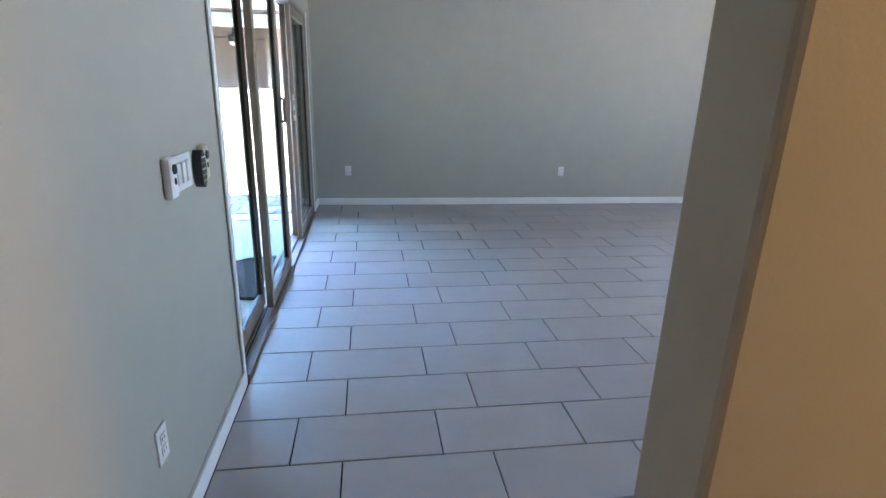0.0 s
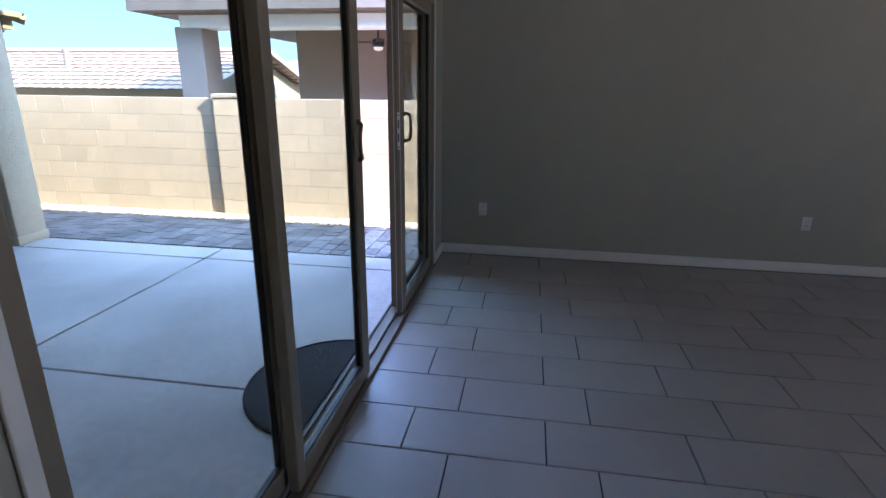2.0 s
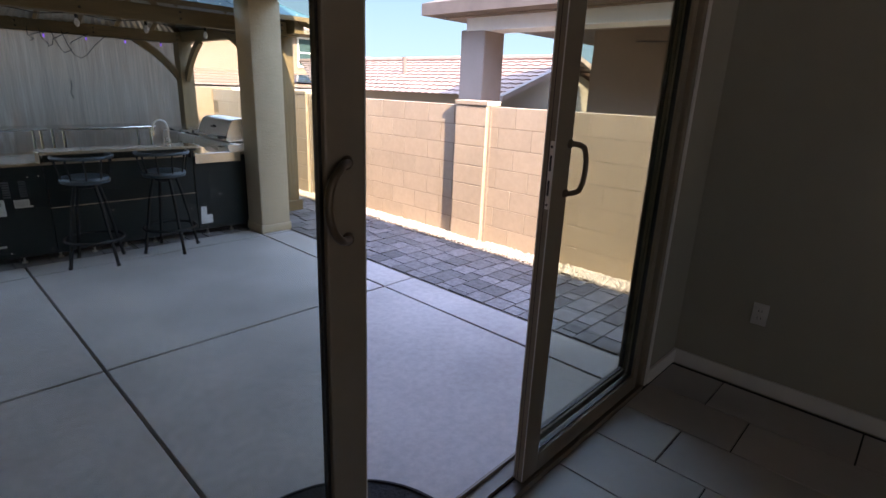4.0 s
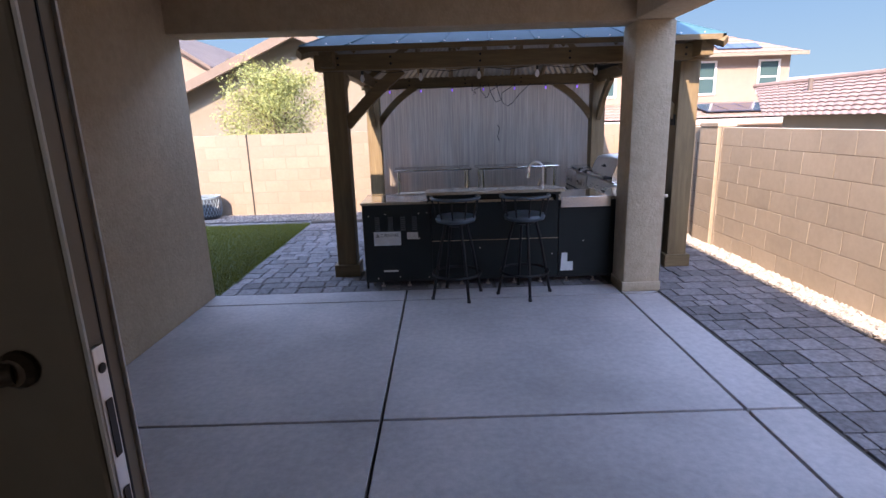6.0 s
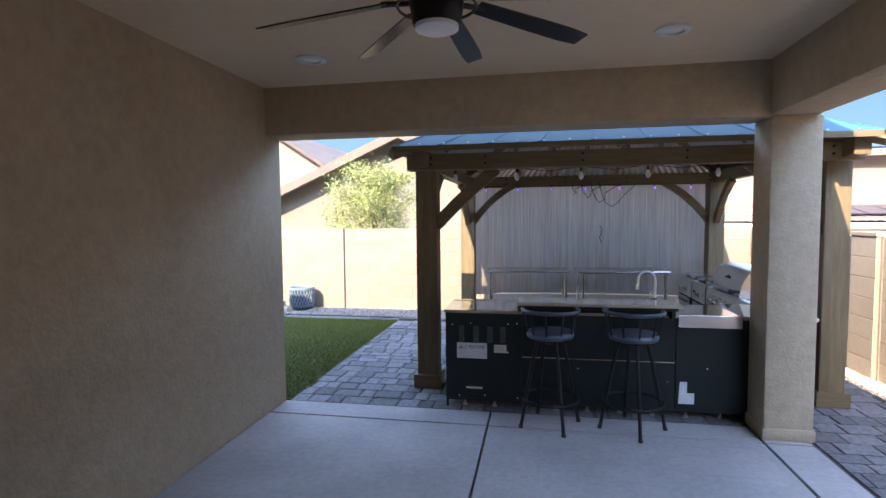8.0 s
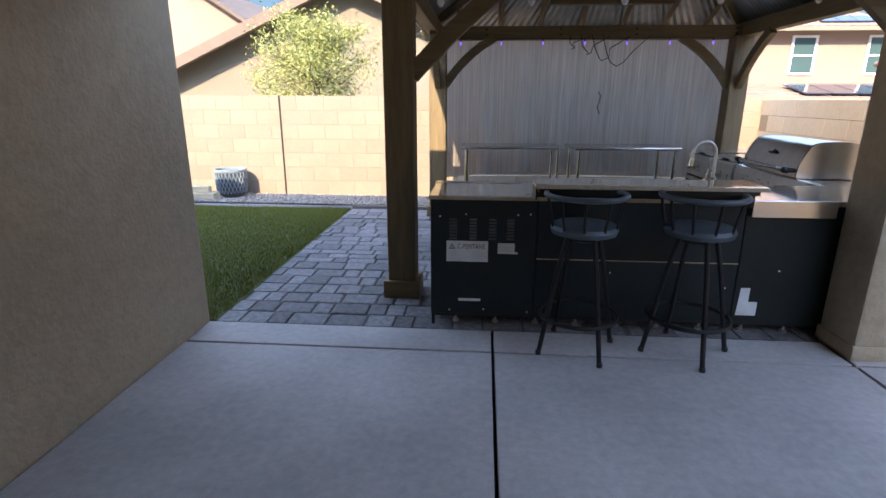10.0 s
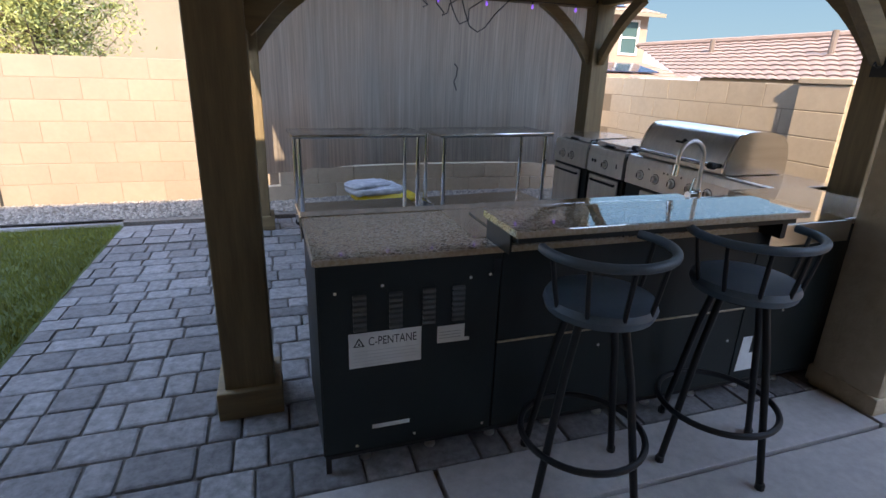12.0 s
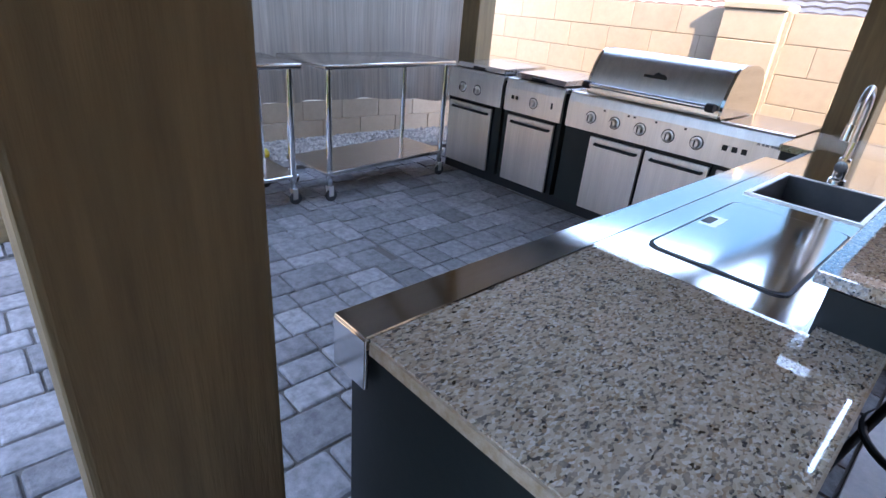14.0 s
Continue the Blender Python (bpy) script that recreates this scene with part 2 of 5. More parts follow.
TURF = mat("turf_backing", (0.075, 0.095, 0.02), (0.052, 0.07, 0.015), 30, 0.95, bump=0.6, bscale=150, stain=0.2, sscale=1.2)
GRAVEL = mat("gravel_stone", (0.48, 0.435, 0.38), (0.33, 0.295, 0.255), 30, 0.9, rnd=0.4, island=True)
GRAVEL_DARK = mat("dark_gravel_stone", (0.36, 0.31, 0.26), (0.17, 0.145, 0.125), 30, 0.9, rnd=0.45, island=True)
GRAVEL_BED = mat("gravel_bed", (0.2, 0.17, 0.145), (0.12, 0.105, 0.092), 60, 0.95, bump=0.8, bscale=50)
EARTH = mat("desert_ground", (0.36, 0.29, 0.21), (0.28, 0.22, 0.16), 3, 0.95, bump=0.5, stain=0.2, sscale=0.2)
TERRACOTTA = mat("roof_tile", (0.31, 0.205, 0.152), (0.26, 0.168, 0.124), 2.5, 0.85, bump=0.3, stain=0.12, sscale=1.0)
TERRACOTTA_GREY = mat("roof_tile_brown", (0.17, 0.128, 0.102), (0.13, 0.098, 0.08), 2.5, 0.85, bump=0.3, stain=0.12)
HOUSE_CREAM = mat("cream_stucco", (0.225, 0.195, 0.145), (0.205, 0.178, 0.132), 3, 0.92, bump=0.3, stain=0.06)
HOUSE_PINK = mat("pink_stucco", (0.3, 0.22, 0.17), (0.275, 0.2, 0.155), 3, 0.92, bump=0.3, stain=0.06)
HOUSE_BROWN = mat("brown_stucco", (0.26, 0.2, 0.165), (0.235, 0.18, 0.145), 3, 0.92, bump=0.3, stain=0.06)
BARGE = mat("barge_paint", (0.2, 0.152, 0.117), (0.175, 0.132, 0.1), 4, 0.8, stain=0.1)
GALVANISED = mat("galvanised_sheet", (0.42, 0.41, 0.38), (0.33, 0.32, 0.3), 9, 0.4, 0.5, metal=0.6, stain=0.15)
WINDOW_GLASS = plain("far_window_glass", (0.05, 0.09, 0.09), 0.08)
SOLAR = plain("solar_panel", (0.02, 0.03, 0.06), 0.15)
LEAF = mat("leaf", (0.34, 0.35, 0.12), (0.23, 0.26, 0.075), 5, 0.6, rnd=0.4, island=True)
BARK = mat("bark", (0.2, 0.15, 0.1), (0.1, 0.07, 0.05), 12, 0.9, bump=0.5)
PAPER = mat("white_paper", (0.72, 0.72, 0.7), None, 10, 0.7)
INK = plain("ink", (0.02, 0.02, 0.025), 0.6)
GREY_INK = plain("grey_ink", (0.3, 0.3, 0.3), 0.6)
FAINT_INK = plain("faint_ink", (0.5, 0.5, 0.5), 0.6)
RUBBER = mat("rubber_mat", (0.03, 0.03, 0.032), (0.018, 0.018, 0.02), 30, 0.9, bump=0.8, bscale=60, stain=0.3, sscale=4)
YELLOW = mat("yellow_bag", (0.72, 0.5, 0.02), (0.56, 0.37, 0.02), 8, 0.4, bump=0.7, bscale=22)
WHITE_BAG = mat("white_bag", (0.66, 0.67, 0.7), (0.36, 0.38, 0.42), 9, 0.4, bump=0.8, bscale=22)
CERAMIC = mat("blue_grey_ceramic", (0.25, 0.32, 0.35), (0.17, 0.22, 0.26), 9, 0.25, bump=0.05)
# Pot body: the pot's own shadow is put into this dark colour.
CERAMIC_SHADED = mat("shaded_ceramic", (0.05, 0.06, 0.075), None, 9, 0.3)
BULB_GLASS = plain("frosted_bulb", (0.8, 0.8, 0.82), 0.2)
LAMP_WHITE = plain("lamp_diffuser", (0.88, 0.87, 0.85), 0.35)
PLASTIC_WHITE = mat("white_plastic", (0.72, 0.71, 0.68), None, 10, 0.4)
PLASTIC_CREAM = mat("cream_plastic", (0.62, 0.55, 0.38), None, 10, 0.4)
MOUNTAIN = mat("far_mountain", (0.3, 0.28, 0.33), (0.25, 0.23, 0.28), 0.02, 1.0)

# ---- shaping helpers ----
def bx(bm, x0, y0, z0, x1, y1, z1, bevel=0.0):
    """A box between two corners, with rounded edges where asked."""
    vs = bmesh.ops.create_cube(bm, size=1.0, matrix=Matrix.Translation(((x0 + x1) / 2, (y0 + y1) / 2, (z0 + z1) / 2)) @ Matrix.Diagonal((abs(x1 - x0), abs(y1 - y0), abs(z1 - z0), 1)))["verts"]
    if bevel:
        es = list({e for v in vs for e in v.link_edges})
        bmesh.ops.bevel(bm, geom=es, offset=bevel, segments=2, profile=0.5, affect='EDGES')
    return bm


def box(*a, **k):
    return bx(bmesh.new(), *a, **k)


def ring_pts(c, u, v, r, n):
    return [c + u * (r * math.cos(2 * math.pi * i / n)) + v * (r * math.sin(2 * math.pi * i / n)) for i in range(n)]


def tube(bm, pts, r, n=10, caps=True, closed=False):
    """A round bar along points; r is one radius or one for each point."""
    pts = [Vector(p) for p in pts]
    rs = r if isinstance(r, (list, tuple)) else [r] * len(pts)
    rings = []
    up = None
    for i, p in enumerate(pts):
        a = pts[i - 1] if (i > 0 or closed) else p
        b = pts[(i + 1) % len(pts)] if (i < len(pts) - 1 or closed) else p
        d = (b - a).normalized()
        if up is None:
            up = Vector((0, 0, 1)) if abs(d.z) < 0.9 else Vector((1, 0, 0))
        u = d.cross(up).normalized()
        v = u.cross(d).normalized()
        up = v
        rings.append([bm.verts.new(q) for q in ring_pts(p, u, v, rs[i], n)])
    m = len(rings)
    for i in range(m if closed else m - 1):
        A, B = rings[i], rings[(i + 1) % m]
        for j in range(n):
            bm.faces.new((A[j], A[(j + 1) % n], B[(j + 1) % n], B[j]))
    if caps and not closed:
        bm.faces.new(rings[0][::-1])
        bm.faces.new(rings[-1])
    bmesh.ops.recalc_face_normals(bm, faces=bm.faces[:])
    return bm


def lathe(bm, profile, c, n=24, axis='z'):
    """A turned body: (radius, height) pairs round an upright axis at c."""
    rings = []
    for r, h in profile:
        ring = []
        for i in range(n):
            a = 2 * math.pi * i / n
            q = (r * math.cos(a), r * math.sin(a), h)
            if axis == 'x':
                q = (h, q[0], q[1])
            elif axis == 'y':
                q = (q[0], h, q[1])
            ring.append(bm.verts.new(Vector(c) + Vector(q)))
        rings.append(ring)
    for A, B in zip(rings, rings[1:]):
        for j in range(n):
            bm.faces.new((A[j], A[(j + 1) % n], B[(j + 1) % n], B[j]))
    bm.faces.new(rings[0][::-1])
    bm.faces.new(rings[-1])
    bmesh.ops.recalc_face_normals(bm, faces=bm.faces[:])
    return bm


def prism(bm, pts, axis, a, b):
    """A flat outline drawn out along an axis from a to b."""
    def at(p, h):
        return {'x': (h, p[0], p[1]), 'y': (p[0], h, p[1]), 'z': (p[0], p[1], h)}[axis]
    A = [bm.verts.new(at(p, a)) for p in pts]
    B = [bm.verts.new(at(p, b)) for p in pts]
    bm.faces.new(A[::-1])
    bm.faces.new(B)
    for i in range(len(pts)):
        j = (i + 1) % len(pts)
        bm.faces.new((A[i], A[j], B[j], B[i]))
    bmesh.ops.recalc_face_normals(bm, faces=bm.faces[:])
    return bm


def mesh_of(name, bm, material, smooth=False):
    me = bpy.data.meshes.new(name)
    bm.to_mesh(me)
    bm.free()
    if smooth:
        for p in me.polygons:
            p.use_smooth = True
        me.set_sharp_from_angle(angle=radians(38))
    me.materials.append(material)
    return me


def under(ob, parent):
    ob.parent = parent
    ob.matrix_parent_inverse = Matrix.Translation(-Vector(parent.location)) if parent.parent is None else Matrix()
    return ob


def part(name, bm, material, parent, label="", smooth=False):
    ob = new(name, mesh_of(name, bm, material, smooth))
    under(ob, parent)
    return tagged(ob, label)


def thing(name, at, label, category, group=""):
    ob = new(name)
    ob.location = at
    ob.empty_display_size = 0.1
    return tagged(ob, label, category, group)


def single(name, bm, material, label, category, group="", kind="", smooth=False):
    return tagged(new(name, mesh_of(name, bm, material, smooth)), label, category, group, kind)


def setting(name, bm, material, label, category="", smooth=False):
    return single(name, bm, material, label, category or name.split("_")[0], "", "structure", smooth)


def piece(name, mesh, at, parent, turn=0.0, scale=(1, 1, 1)):
    ob = new(name, mesh)
    ob.matrix_basis = Matrix.LocRotScale(Vector(at), Euler((0, 0, turn)), Vector(scale))
    under(ob, parent)
    return ob

# ---- the house: interior room ----
ZI = 0.1      # floor of the room above the patio
RX = 2.82     # far wall of the room
bm = box(-6.0, -6.2, -0.15, RX, 1.13, ZI - 0.012)
floor_in = setting("floor", bm, GROUT, "grey porcelain tile floor with dark grout lines", "floor")
setting("wall_east", box(RX, -6.2, -0.1, RX + 0.14, 1.0, 2.95), WALL_PAINT, "plain grey painted wall with white baseboard", "wall")
bm = box(-6.0, 1.0, -0.1, -1.19, 1.09, 2.95)
bx(bm, 2.42, 1.0, -0.1, RX + 0.14, 1.09, 2.95)
bx(bm, -1.19, 1.0, 2.2, 2.42, 1.09, 2.95)
setting("wall_north", bm, WALL_PAINT, "grey painted wall with a wide patio door opening", "wall")
bm = box(-6.0, -6.34, -0.1, -3.3, -6.2, 2.95)
bx(bm, -0.3, -6.34, -0.1, RX + 0.14, -6.2, 2.95)
bx(bm, -3.3, -6.34, -0.1, -0.3, -6.2, 0.9)
bx(bm, -3.3, -6.34, 2.3, -0.3, -6.2, 2.95)
setting("wall_south", bm, WALL_PAINT, "plain grey painted wall", "wall")
setting("wall_west", box(-6.14, -6.34, -0.1, -6.0, 1.09, 2.95), WALL_PAINT, "plain grey painted wall", "wall")
bm = box(-2.99, -3.6, ZI, -2.82, -0.092, 2.84, bevel=0.012)
setting("wall_hall", bm, WALL_PAINT, "grey wall end beside the hallway in warm light", "wall")
setting("ceiling", box(-6.0, -6.2, 2.84, RX, 1.0, 2.95), CEIL_PAINT, "white painted ceiling of the empty room", "ceiling")

bm = box(RX - 0.016, -6.2, ZI, RX, 0.984, ZI + 0.085, bevel=0.004)
setting("baseboard_1", bm, WHITE_PAINT, "white painted baseboard along the wall", "baseboard")
bm = box(-6.0, 0.984, ZI, -1.223, 1.0, ZI + 0.085, bevel=0.004)
setting("baseboard_2", bm, WHITE_PAINT, "white painted baseboard along the wall", "baseboard")
bm = box(2.45, 0.984, ZI, RX, 1.0, ZI + 0.085, bevel=0.004)
setting("baseboard_3", bm, WHITE_PAINT, "white painted baseboard along the wall", "baseboard")

# outlets and switches
def outlet(at, face):
    """A duplex outlet; face 'x' looks towards -x, 'y' towards -y."""
    o = thing("wall_outlet", at, "white plastic duplex outlet on the grey wall", "outlet", "wall outlets")
    x, y, z = at
    def b(u0, z0, u1, z1, d0, d1, bev=0.0):
        if face == 'x':
            return box(x - d1, y + u0, z + z0, x - d0, y + u1, z + z1, bevel=bev)
        return box(x + u0, y - d1, z + z0, x + u1, y - d0, z + z1, bevel=bev)
    part("cover_plate", b(-0.036, -0.058, 0.036, 0.058, 0.0, 0.006, 0.002), PLASTIC_WHITE, o)
    for s in (-1, 1):
        soc = part("socket", b(-0.017, s * 0.02 - 0.014, 0.017, s * 0.02 + 0.014, 0.006, 0.009), PLASTIC_WHITE, o)
        part("slot", b(-0.009, s * 0.02 - 0.006, -0.006, s * 0.02 + 0.006, 0.009, 0.0095), INK, soc)
        part("slot", b(0.006, s * 0.02 - 0.006, 0.009, s * 0.02 + 0.006, 0.009, 0.0095), INK, soc)
    return o


for y in (0.62, -2.05, -4.05):
    outlet((RX, y, 0.52), 'x')
outlet((-2.15, 1.0, 0.5), 'y')

sw = thing("light_switch", (-1.71, 1.0, 1.24), "white three-gang rocker light switch on the grey wall", "light switch")
part("cover_plate", box(-1.8, 0.994, 1.16, -1.612, 1.0, 1.278, bevel=0.002), PLASTIC_WHITE, sw)
for i in range(3):
    x = -1.754 + i * 0.048
    part("surround", box(x - 0.0185, 0.9925, 1.183, x + 0.0185, 0.9943, 1.255), GREY_INK, sw)
    part("rocker", box(x - 0.0165, 0.986, 1.186, x + 0.0165, 0.994, 1.252, bevel=0.002), PLASTIC_WHITE, sw)


def holder(x, plastic, label):
    h = thing("remote_holder", (x, 1.0, 1.24), label, "remote control")
    part("body", box(x - 0.032, 0.972, 1.158, x + 0.03, 1.0, 1.286, bevel=0.01), plastic, h, smooth=True)
    part("dial", lathe(bmesh.new(), [(0.016, 0), (0.016, -0.004), (0.012, -0.006)], (x, 0.972, 1.25), 20, 'y'), BLACK_PLASTIC, h)
    part("button", box(x - 0.005, 0.968, 1.202, x + 0.005, 0.973, 1.223, bevel=0.003), BLACK_PLASTIC, h)
    return h


holder(-1.843, PLASTIC_WHITE, "white plastic fan remote in a wall holder")
holder(-1.496, PLASTIC_CREAM, "cream plastic fan remote in a wall holder")
rem = thing("remote_control", (-1.562, 1.0, 1.23), "black remote control with small buttons on the wall", "remote control")
bm = bmesh.new()
prism(bm, [(-1.562 + 0.029 * math.cos(a) * (1 if abs(math.sin(a)) < 0.8 else 0.9), 1.208 + 0.067 * math.sin(a)) for a in [i * math.pi / 14 for i in range(28)]], 'y', 0.966, 0.998)
part("body", bm, BLACK_PLASTIC, rem)
for r in range(5):
    for c in range(3):
        m = (PAPER, GREY_INK, PAPER, CERAMIC, YELLOW)[r]
        x, z = -1.577 + c * 0.015, 1.25 - r * 0.021
        part("button", box(x - 0.0036, 0.9645, z - 0.003, x + 0.0036, 0.967, z + 0.003, bevel=0.001), m, rem)

for ob in [o for o in scene.objects if o.parent is None and o.name.split('.')[0] in ("light_switch", "remote_holder", "remote_control")]:
    ob.location.z += 0.014

# black stand by the far wall
st = thing("pedestal", (2.45, -4.85, ZI), "slim black pedestal with a white slatted box on it", "pedestal")
part("base", box(2.27, -4.98, ZI, 2.57, -4.66, 0.88, bevel=0.01), BLACK_PANEL, st)
for i in range(6):
    z = 0.89 + i * 0.098
    part("slat", box(2.25, -5.0, z, 2.59, -4.64, z + 0.088, bevel=0.006), WHITE_PAINT, st)

# ---- the patio door ----
door = thing("door_1", (0.47, 1.1, ZI), "wide sliding patio door in almond aluminium, one leaf slid open", "door")
tagged(door, kind="structure")
part("jamb", box(-1.188, 0.996, 0.06, -1.14, 1.126, 2.2, bevel=0.004), ALMOND, door)
part("jamb", box(2.37, 0.996, 0.06, 2.418, 1.126, 2.2, bevel=0.004), ALMOND, door)
part("head", box(-1.14, 0.996, 2.15, 2.37, 1.126, 2.2, bevel=0.004), ALMOND, door)
bm = box(-1.14, 0.985, 0.03, 2.37, 1.14, 0.105)
bx(bm, -1.14, 0.985, 0.105, 2.37, 0.997, 0.125)
bx(bm, -1.14, 1.055, 0.105, 2.37, 1.063, 0.122)
bx(bm, -1.14, 1.124, 0.105, 2.37, 1.134, 0.122)
part("track", bm, ALMOND, door)
part("track_groove", box(-1.14, 1.049, 0.1052, 2.37, 1.0545, 0.1065), JOINT, door)


def leaf(x0, x1, y0, y1, sw0, sw1, handle_x=None, side=0, glass=None):
    """One glazed leaf with its stiles, rails and pane."""
    lf = part("leaf", box(x0, y0, 0.12, x0 + sw0, y1, 2.15, bevel=0.004), ALMOND, door, "almond aluminium leaf")
    part("stile", box(x1 - sw1, y0, 0.12, x1, y1, 2.15, bevel=0.004), ALMOND, lf)
    part("bottom_rail", box(x0 + sw0, y0, 0.12, x1 - sw1, y1, 0.205, bevel=0.003), ALMOND, lf)
    part("top_rail", box(x0 + sw0, y0, 2.07, x1 - sw1, y1, 2.15, bevel=0.003), ALMOND, lf)
    ym = (y0 + y1) / 2
    pane = part("pane", box(x0 + sw0, ym - 0.003, 0.205, x1 - sw1, ym + 0.003, 2.07), glass or GLASS, lf, "tinted glass pane")
    pane.visible_shadow = False
    bm = box(x0 + sw0, ym - 0.009, 0.205, x0 + sw0 + 0.007, ym + 0.009, 2.07)
    bx(bm, x1 - sw1 - 0.007, ym - 0.009, 0.205, x1 - sw1, ym + 0.009, 2.07)
    bx(bm, x0 + sw0 + 0.007, ym - 0.009, 0.205, x1 - sw1 - 0.007, ym + 0.009, 0.212)
    part("gasket", bm, BLACK_PLASTIC, lf)
    if handle_x is not None:
        for yy, s in ((y0, -1),):
            pts = []
            for k in range(19):
                w = math.sin(math.pi * k / 18)
                pts.append((handle_x + side * 0.066 * w ** 0.75, yy + s * (0.006 + 0.024 * min(1, w * 2.2)), 1.327 + 0.082 * math.cos(math.pi * k / 18)))
            part("pull_handle", tube(bmesh.new(), pts, 0.0092, 12), BRONZE, lf, "bronze pull handle", smooth=True)
            for z in (1.409, 1.245):
                part("handle_rose", lathe(bmesh.new(), [(0.015, 0.0), (0.015, -0.004), (0.011, -0.009)], (handle_x, yy, z), 16, 'y'), BRONZE, lf, "bronze rose")
    return lf


leaf(-1.14, -0.22, 1.07, 1.11, 0.05, 0.06)
left_leaf = leaf(-0.3, 0.579, 1.005, 1.048, 0.062, 0.1, 0.53, -1)
right_leaf = leaf(1.33, 2.33, 1.005, 1.048, 0.098, 0.05, 1.412, 1)
leaf(1.43, 2.37, 1.07, 1.11, 0.06, 0.05, glass=CLEAR)
for x, s, lf in ((0.579, 1, left_leaf), (1.33, -1, right_leaf)):
    def edge(y0, z0, y1, z1, d0, d1, bev=0.0):
        return box(min(x + s * d0, x + s * d1), y0, z0, max(x + s * d0, x + s * d1), y1, z1, bevel=bev)
    for y in (1.0065, 1.0445):
        part("weather_strip", edge(y, 0.13, y + 0.0025, 2.14, 0.0, 0.003), WHITE_PAINT, lf, "pale weather strip")
    part("edge_groove", edge(1.0285, 0.13, 1.0305, 2.14, 0.0, 0.0008), INK, lf)
    lp = part("lock_plate", edge(1.0095, 1.2, 1.0235, 1.42, 0.0, 0.004, 0.001), STEEL, lf, "steel lock plate")
    for z0, z1 in ((1.245, 1.295), (1.325, 1.375)):
        part("slot", edge(1.0128, z0, 1.0202, z1, 0.0042, 0.005), INK, lp)
    for z in (1.215, 1.402):
        part("screw", lathe(bmesh.new(), [(0.0042, 0.0), (0.0042, s * 0.001), (0.002, s * 0.0014)], (x + s * 0.004, 1.0165, z), 10, 'x'), INK, lp)
# white plaster reveal beside the frame
setting("trim_1", box(-1.222, 0.985, ZI, -1.188, 0.9955, 2.2, bevel=0.003), WHITE_PAINT, "white corner bead at the door opening", "trim")
setting("trim_2", box(2.419, 0.99, ZI, 2.445, 1.0, 2.2), WHITE_PAINT, "white corner bead at the door opening", "trim")

# ---- the patio ----
WX = -1.386   # patio side wall
bm = box(-7.0, 1.1, -0.1, WX, 5.5, 2.775, bevel=0.03)
setting("wall_side", bm, STUCCO, "tan stucco side wall of the house", "wall", smooth=True)
bm = box(WX + 0.001, 1.092, -0.1, -1.195, 1.13, 2.72)
bx(bm, 2.425, 1.092, -0.1, 2.96, 1.13, 2.72)
bx(bm, -1.195, 1.092, 2.21, 2.425, 1.13, 2.72)
setting("wall_house", bm, STUCCO, "tan stucco house wall round the patio door", "wall")
setting("wall_corner", box(2.962, -6.3, -0.1, 3.02, 1.13, 2.72), STUCCO, "tan stucco corner of the house", "wall")
bm = box(WX - 0.02, 5.24, 2.34, 2.82, 5.56, 2.86, bevel=0.02)
setting("beam_front", bm, STUCCO, "tan stucco beam across the patio front", "beam", smooth=True)
bm = box(2.48, 1.132, 2.345, 2.82, 5.24, 2.86, bevel=0.02)
setting("beam_right", bm, STUCCO, "tan stucco beam along the patio side", "beam", smooth=True)
bm = box(2.49, 5.235, -0.1, 2.83, 5.555, 2.345, bevel=0.025)
setting("column", bm, STUCCO, "square tan stucco patio column", "column", smooth=True)
bm = box(2.482, 5.227, 0.0, 2.838, 5.563, 0.09, bevel=0.012)
setting("column_base", bm, STUCCO, "low stucco plinth of the patio column", "column", smooth=True)
setting("ceiling_patio", box(WX - 0.05, 1.132, 2.735, 2.48, 5.24, 2.77), STUCCO_CEIL, "smooth tan patio ceiling", "ceiling")
# roof over house and patio, a simple low slope with eaves
bm = bmesh.new()
rv = [bm.verts.new(v) for v in ((-9, -8, 2.78), (3.0, -8, 2.78), (3.0, 5.88, 2.78), (-9, 5.88, 2.78), (-9, -8, 2.86), (3.0, -8, 2.86), (3.0, 5.88, 2.86), (-9, 5.88, 2.86), (-3.6, -1.1, 4.6), (-2.6, -1.1, 4.6))]
for q in ((0, 3, 2, 1), (0, 1, 5, 4), (1, 2, 6, 5), (2, 3, 7, 6), (3, 0, 4, 7), (4, 5, 9, 8), (5, 6, 9), (6, 7, 8, 9), (7, 4, 8)):
    bm.faces.new([rv[i] for i in q])
bmesh.ops.recalc_face_normals(bm, faces=bm.faces[:])
setting("roof_house", bm, TERRACOTTA_GREY, "brown tile roof of the house", "roof")

# slab with joints
slab = setting("floor_patio", box(WX, 1.132, -0.14, 2.79, 5.46, -0.06), JOINT, "smooth grey concrete patio slab with tooled joints", "patio")
for x0, x1 in ((WX + 0.008, 0.47), (0.488, 2.47), (2.49, 2.8)):
    for y0, y1 in ((1.135, 3.189), (3.211, 5.165), (5.185, 5.47)):
        part("slab_panel", box(x0, y0, -0.1, x1, y1, 0.0, bevel=0.004), CONCRETE, slab)

# door mat
mat_t = thing("door_mat", (0.62, 1.26, 0.0), "worn black half-round rubber door mat on concrete", "door mat")
bm = bmesh.new()
prism(bm, [(0.62 + 0.5 * math.cos(a), 1.22 + 0.47 * math.sin(a)) for a in [math.pi * i / 24 for i in range(25)]], 'z', 0.002, 0.014)
part("mat_body", bm, RUBBER, mat_t)
bm = bmesh.new()
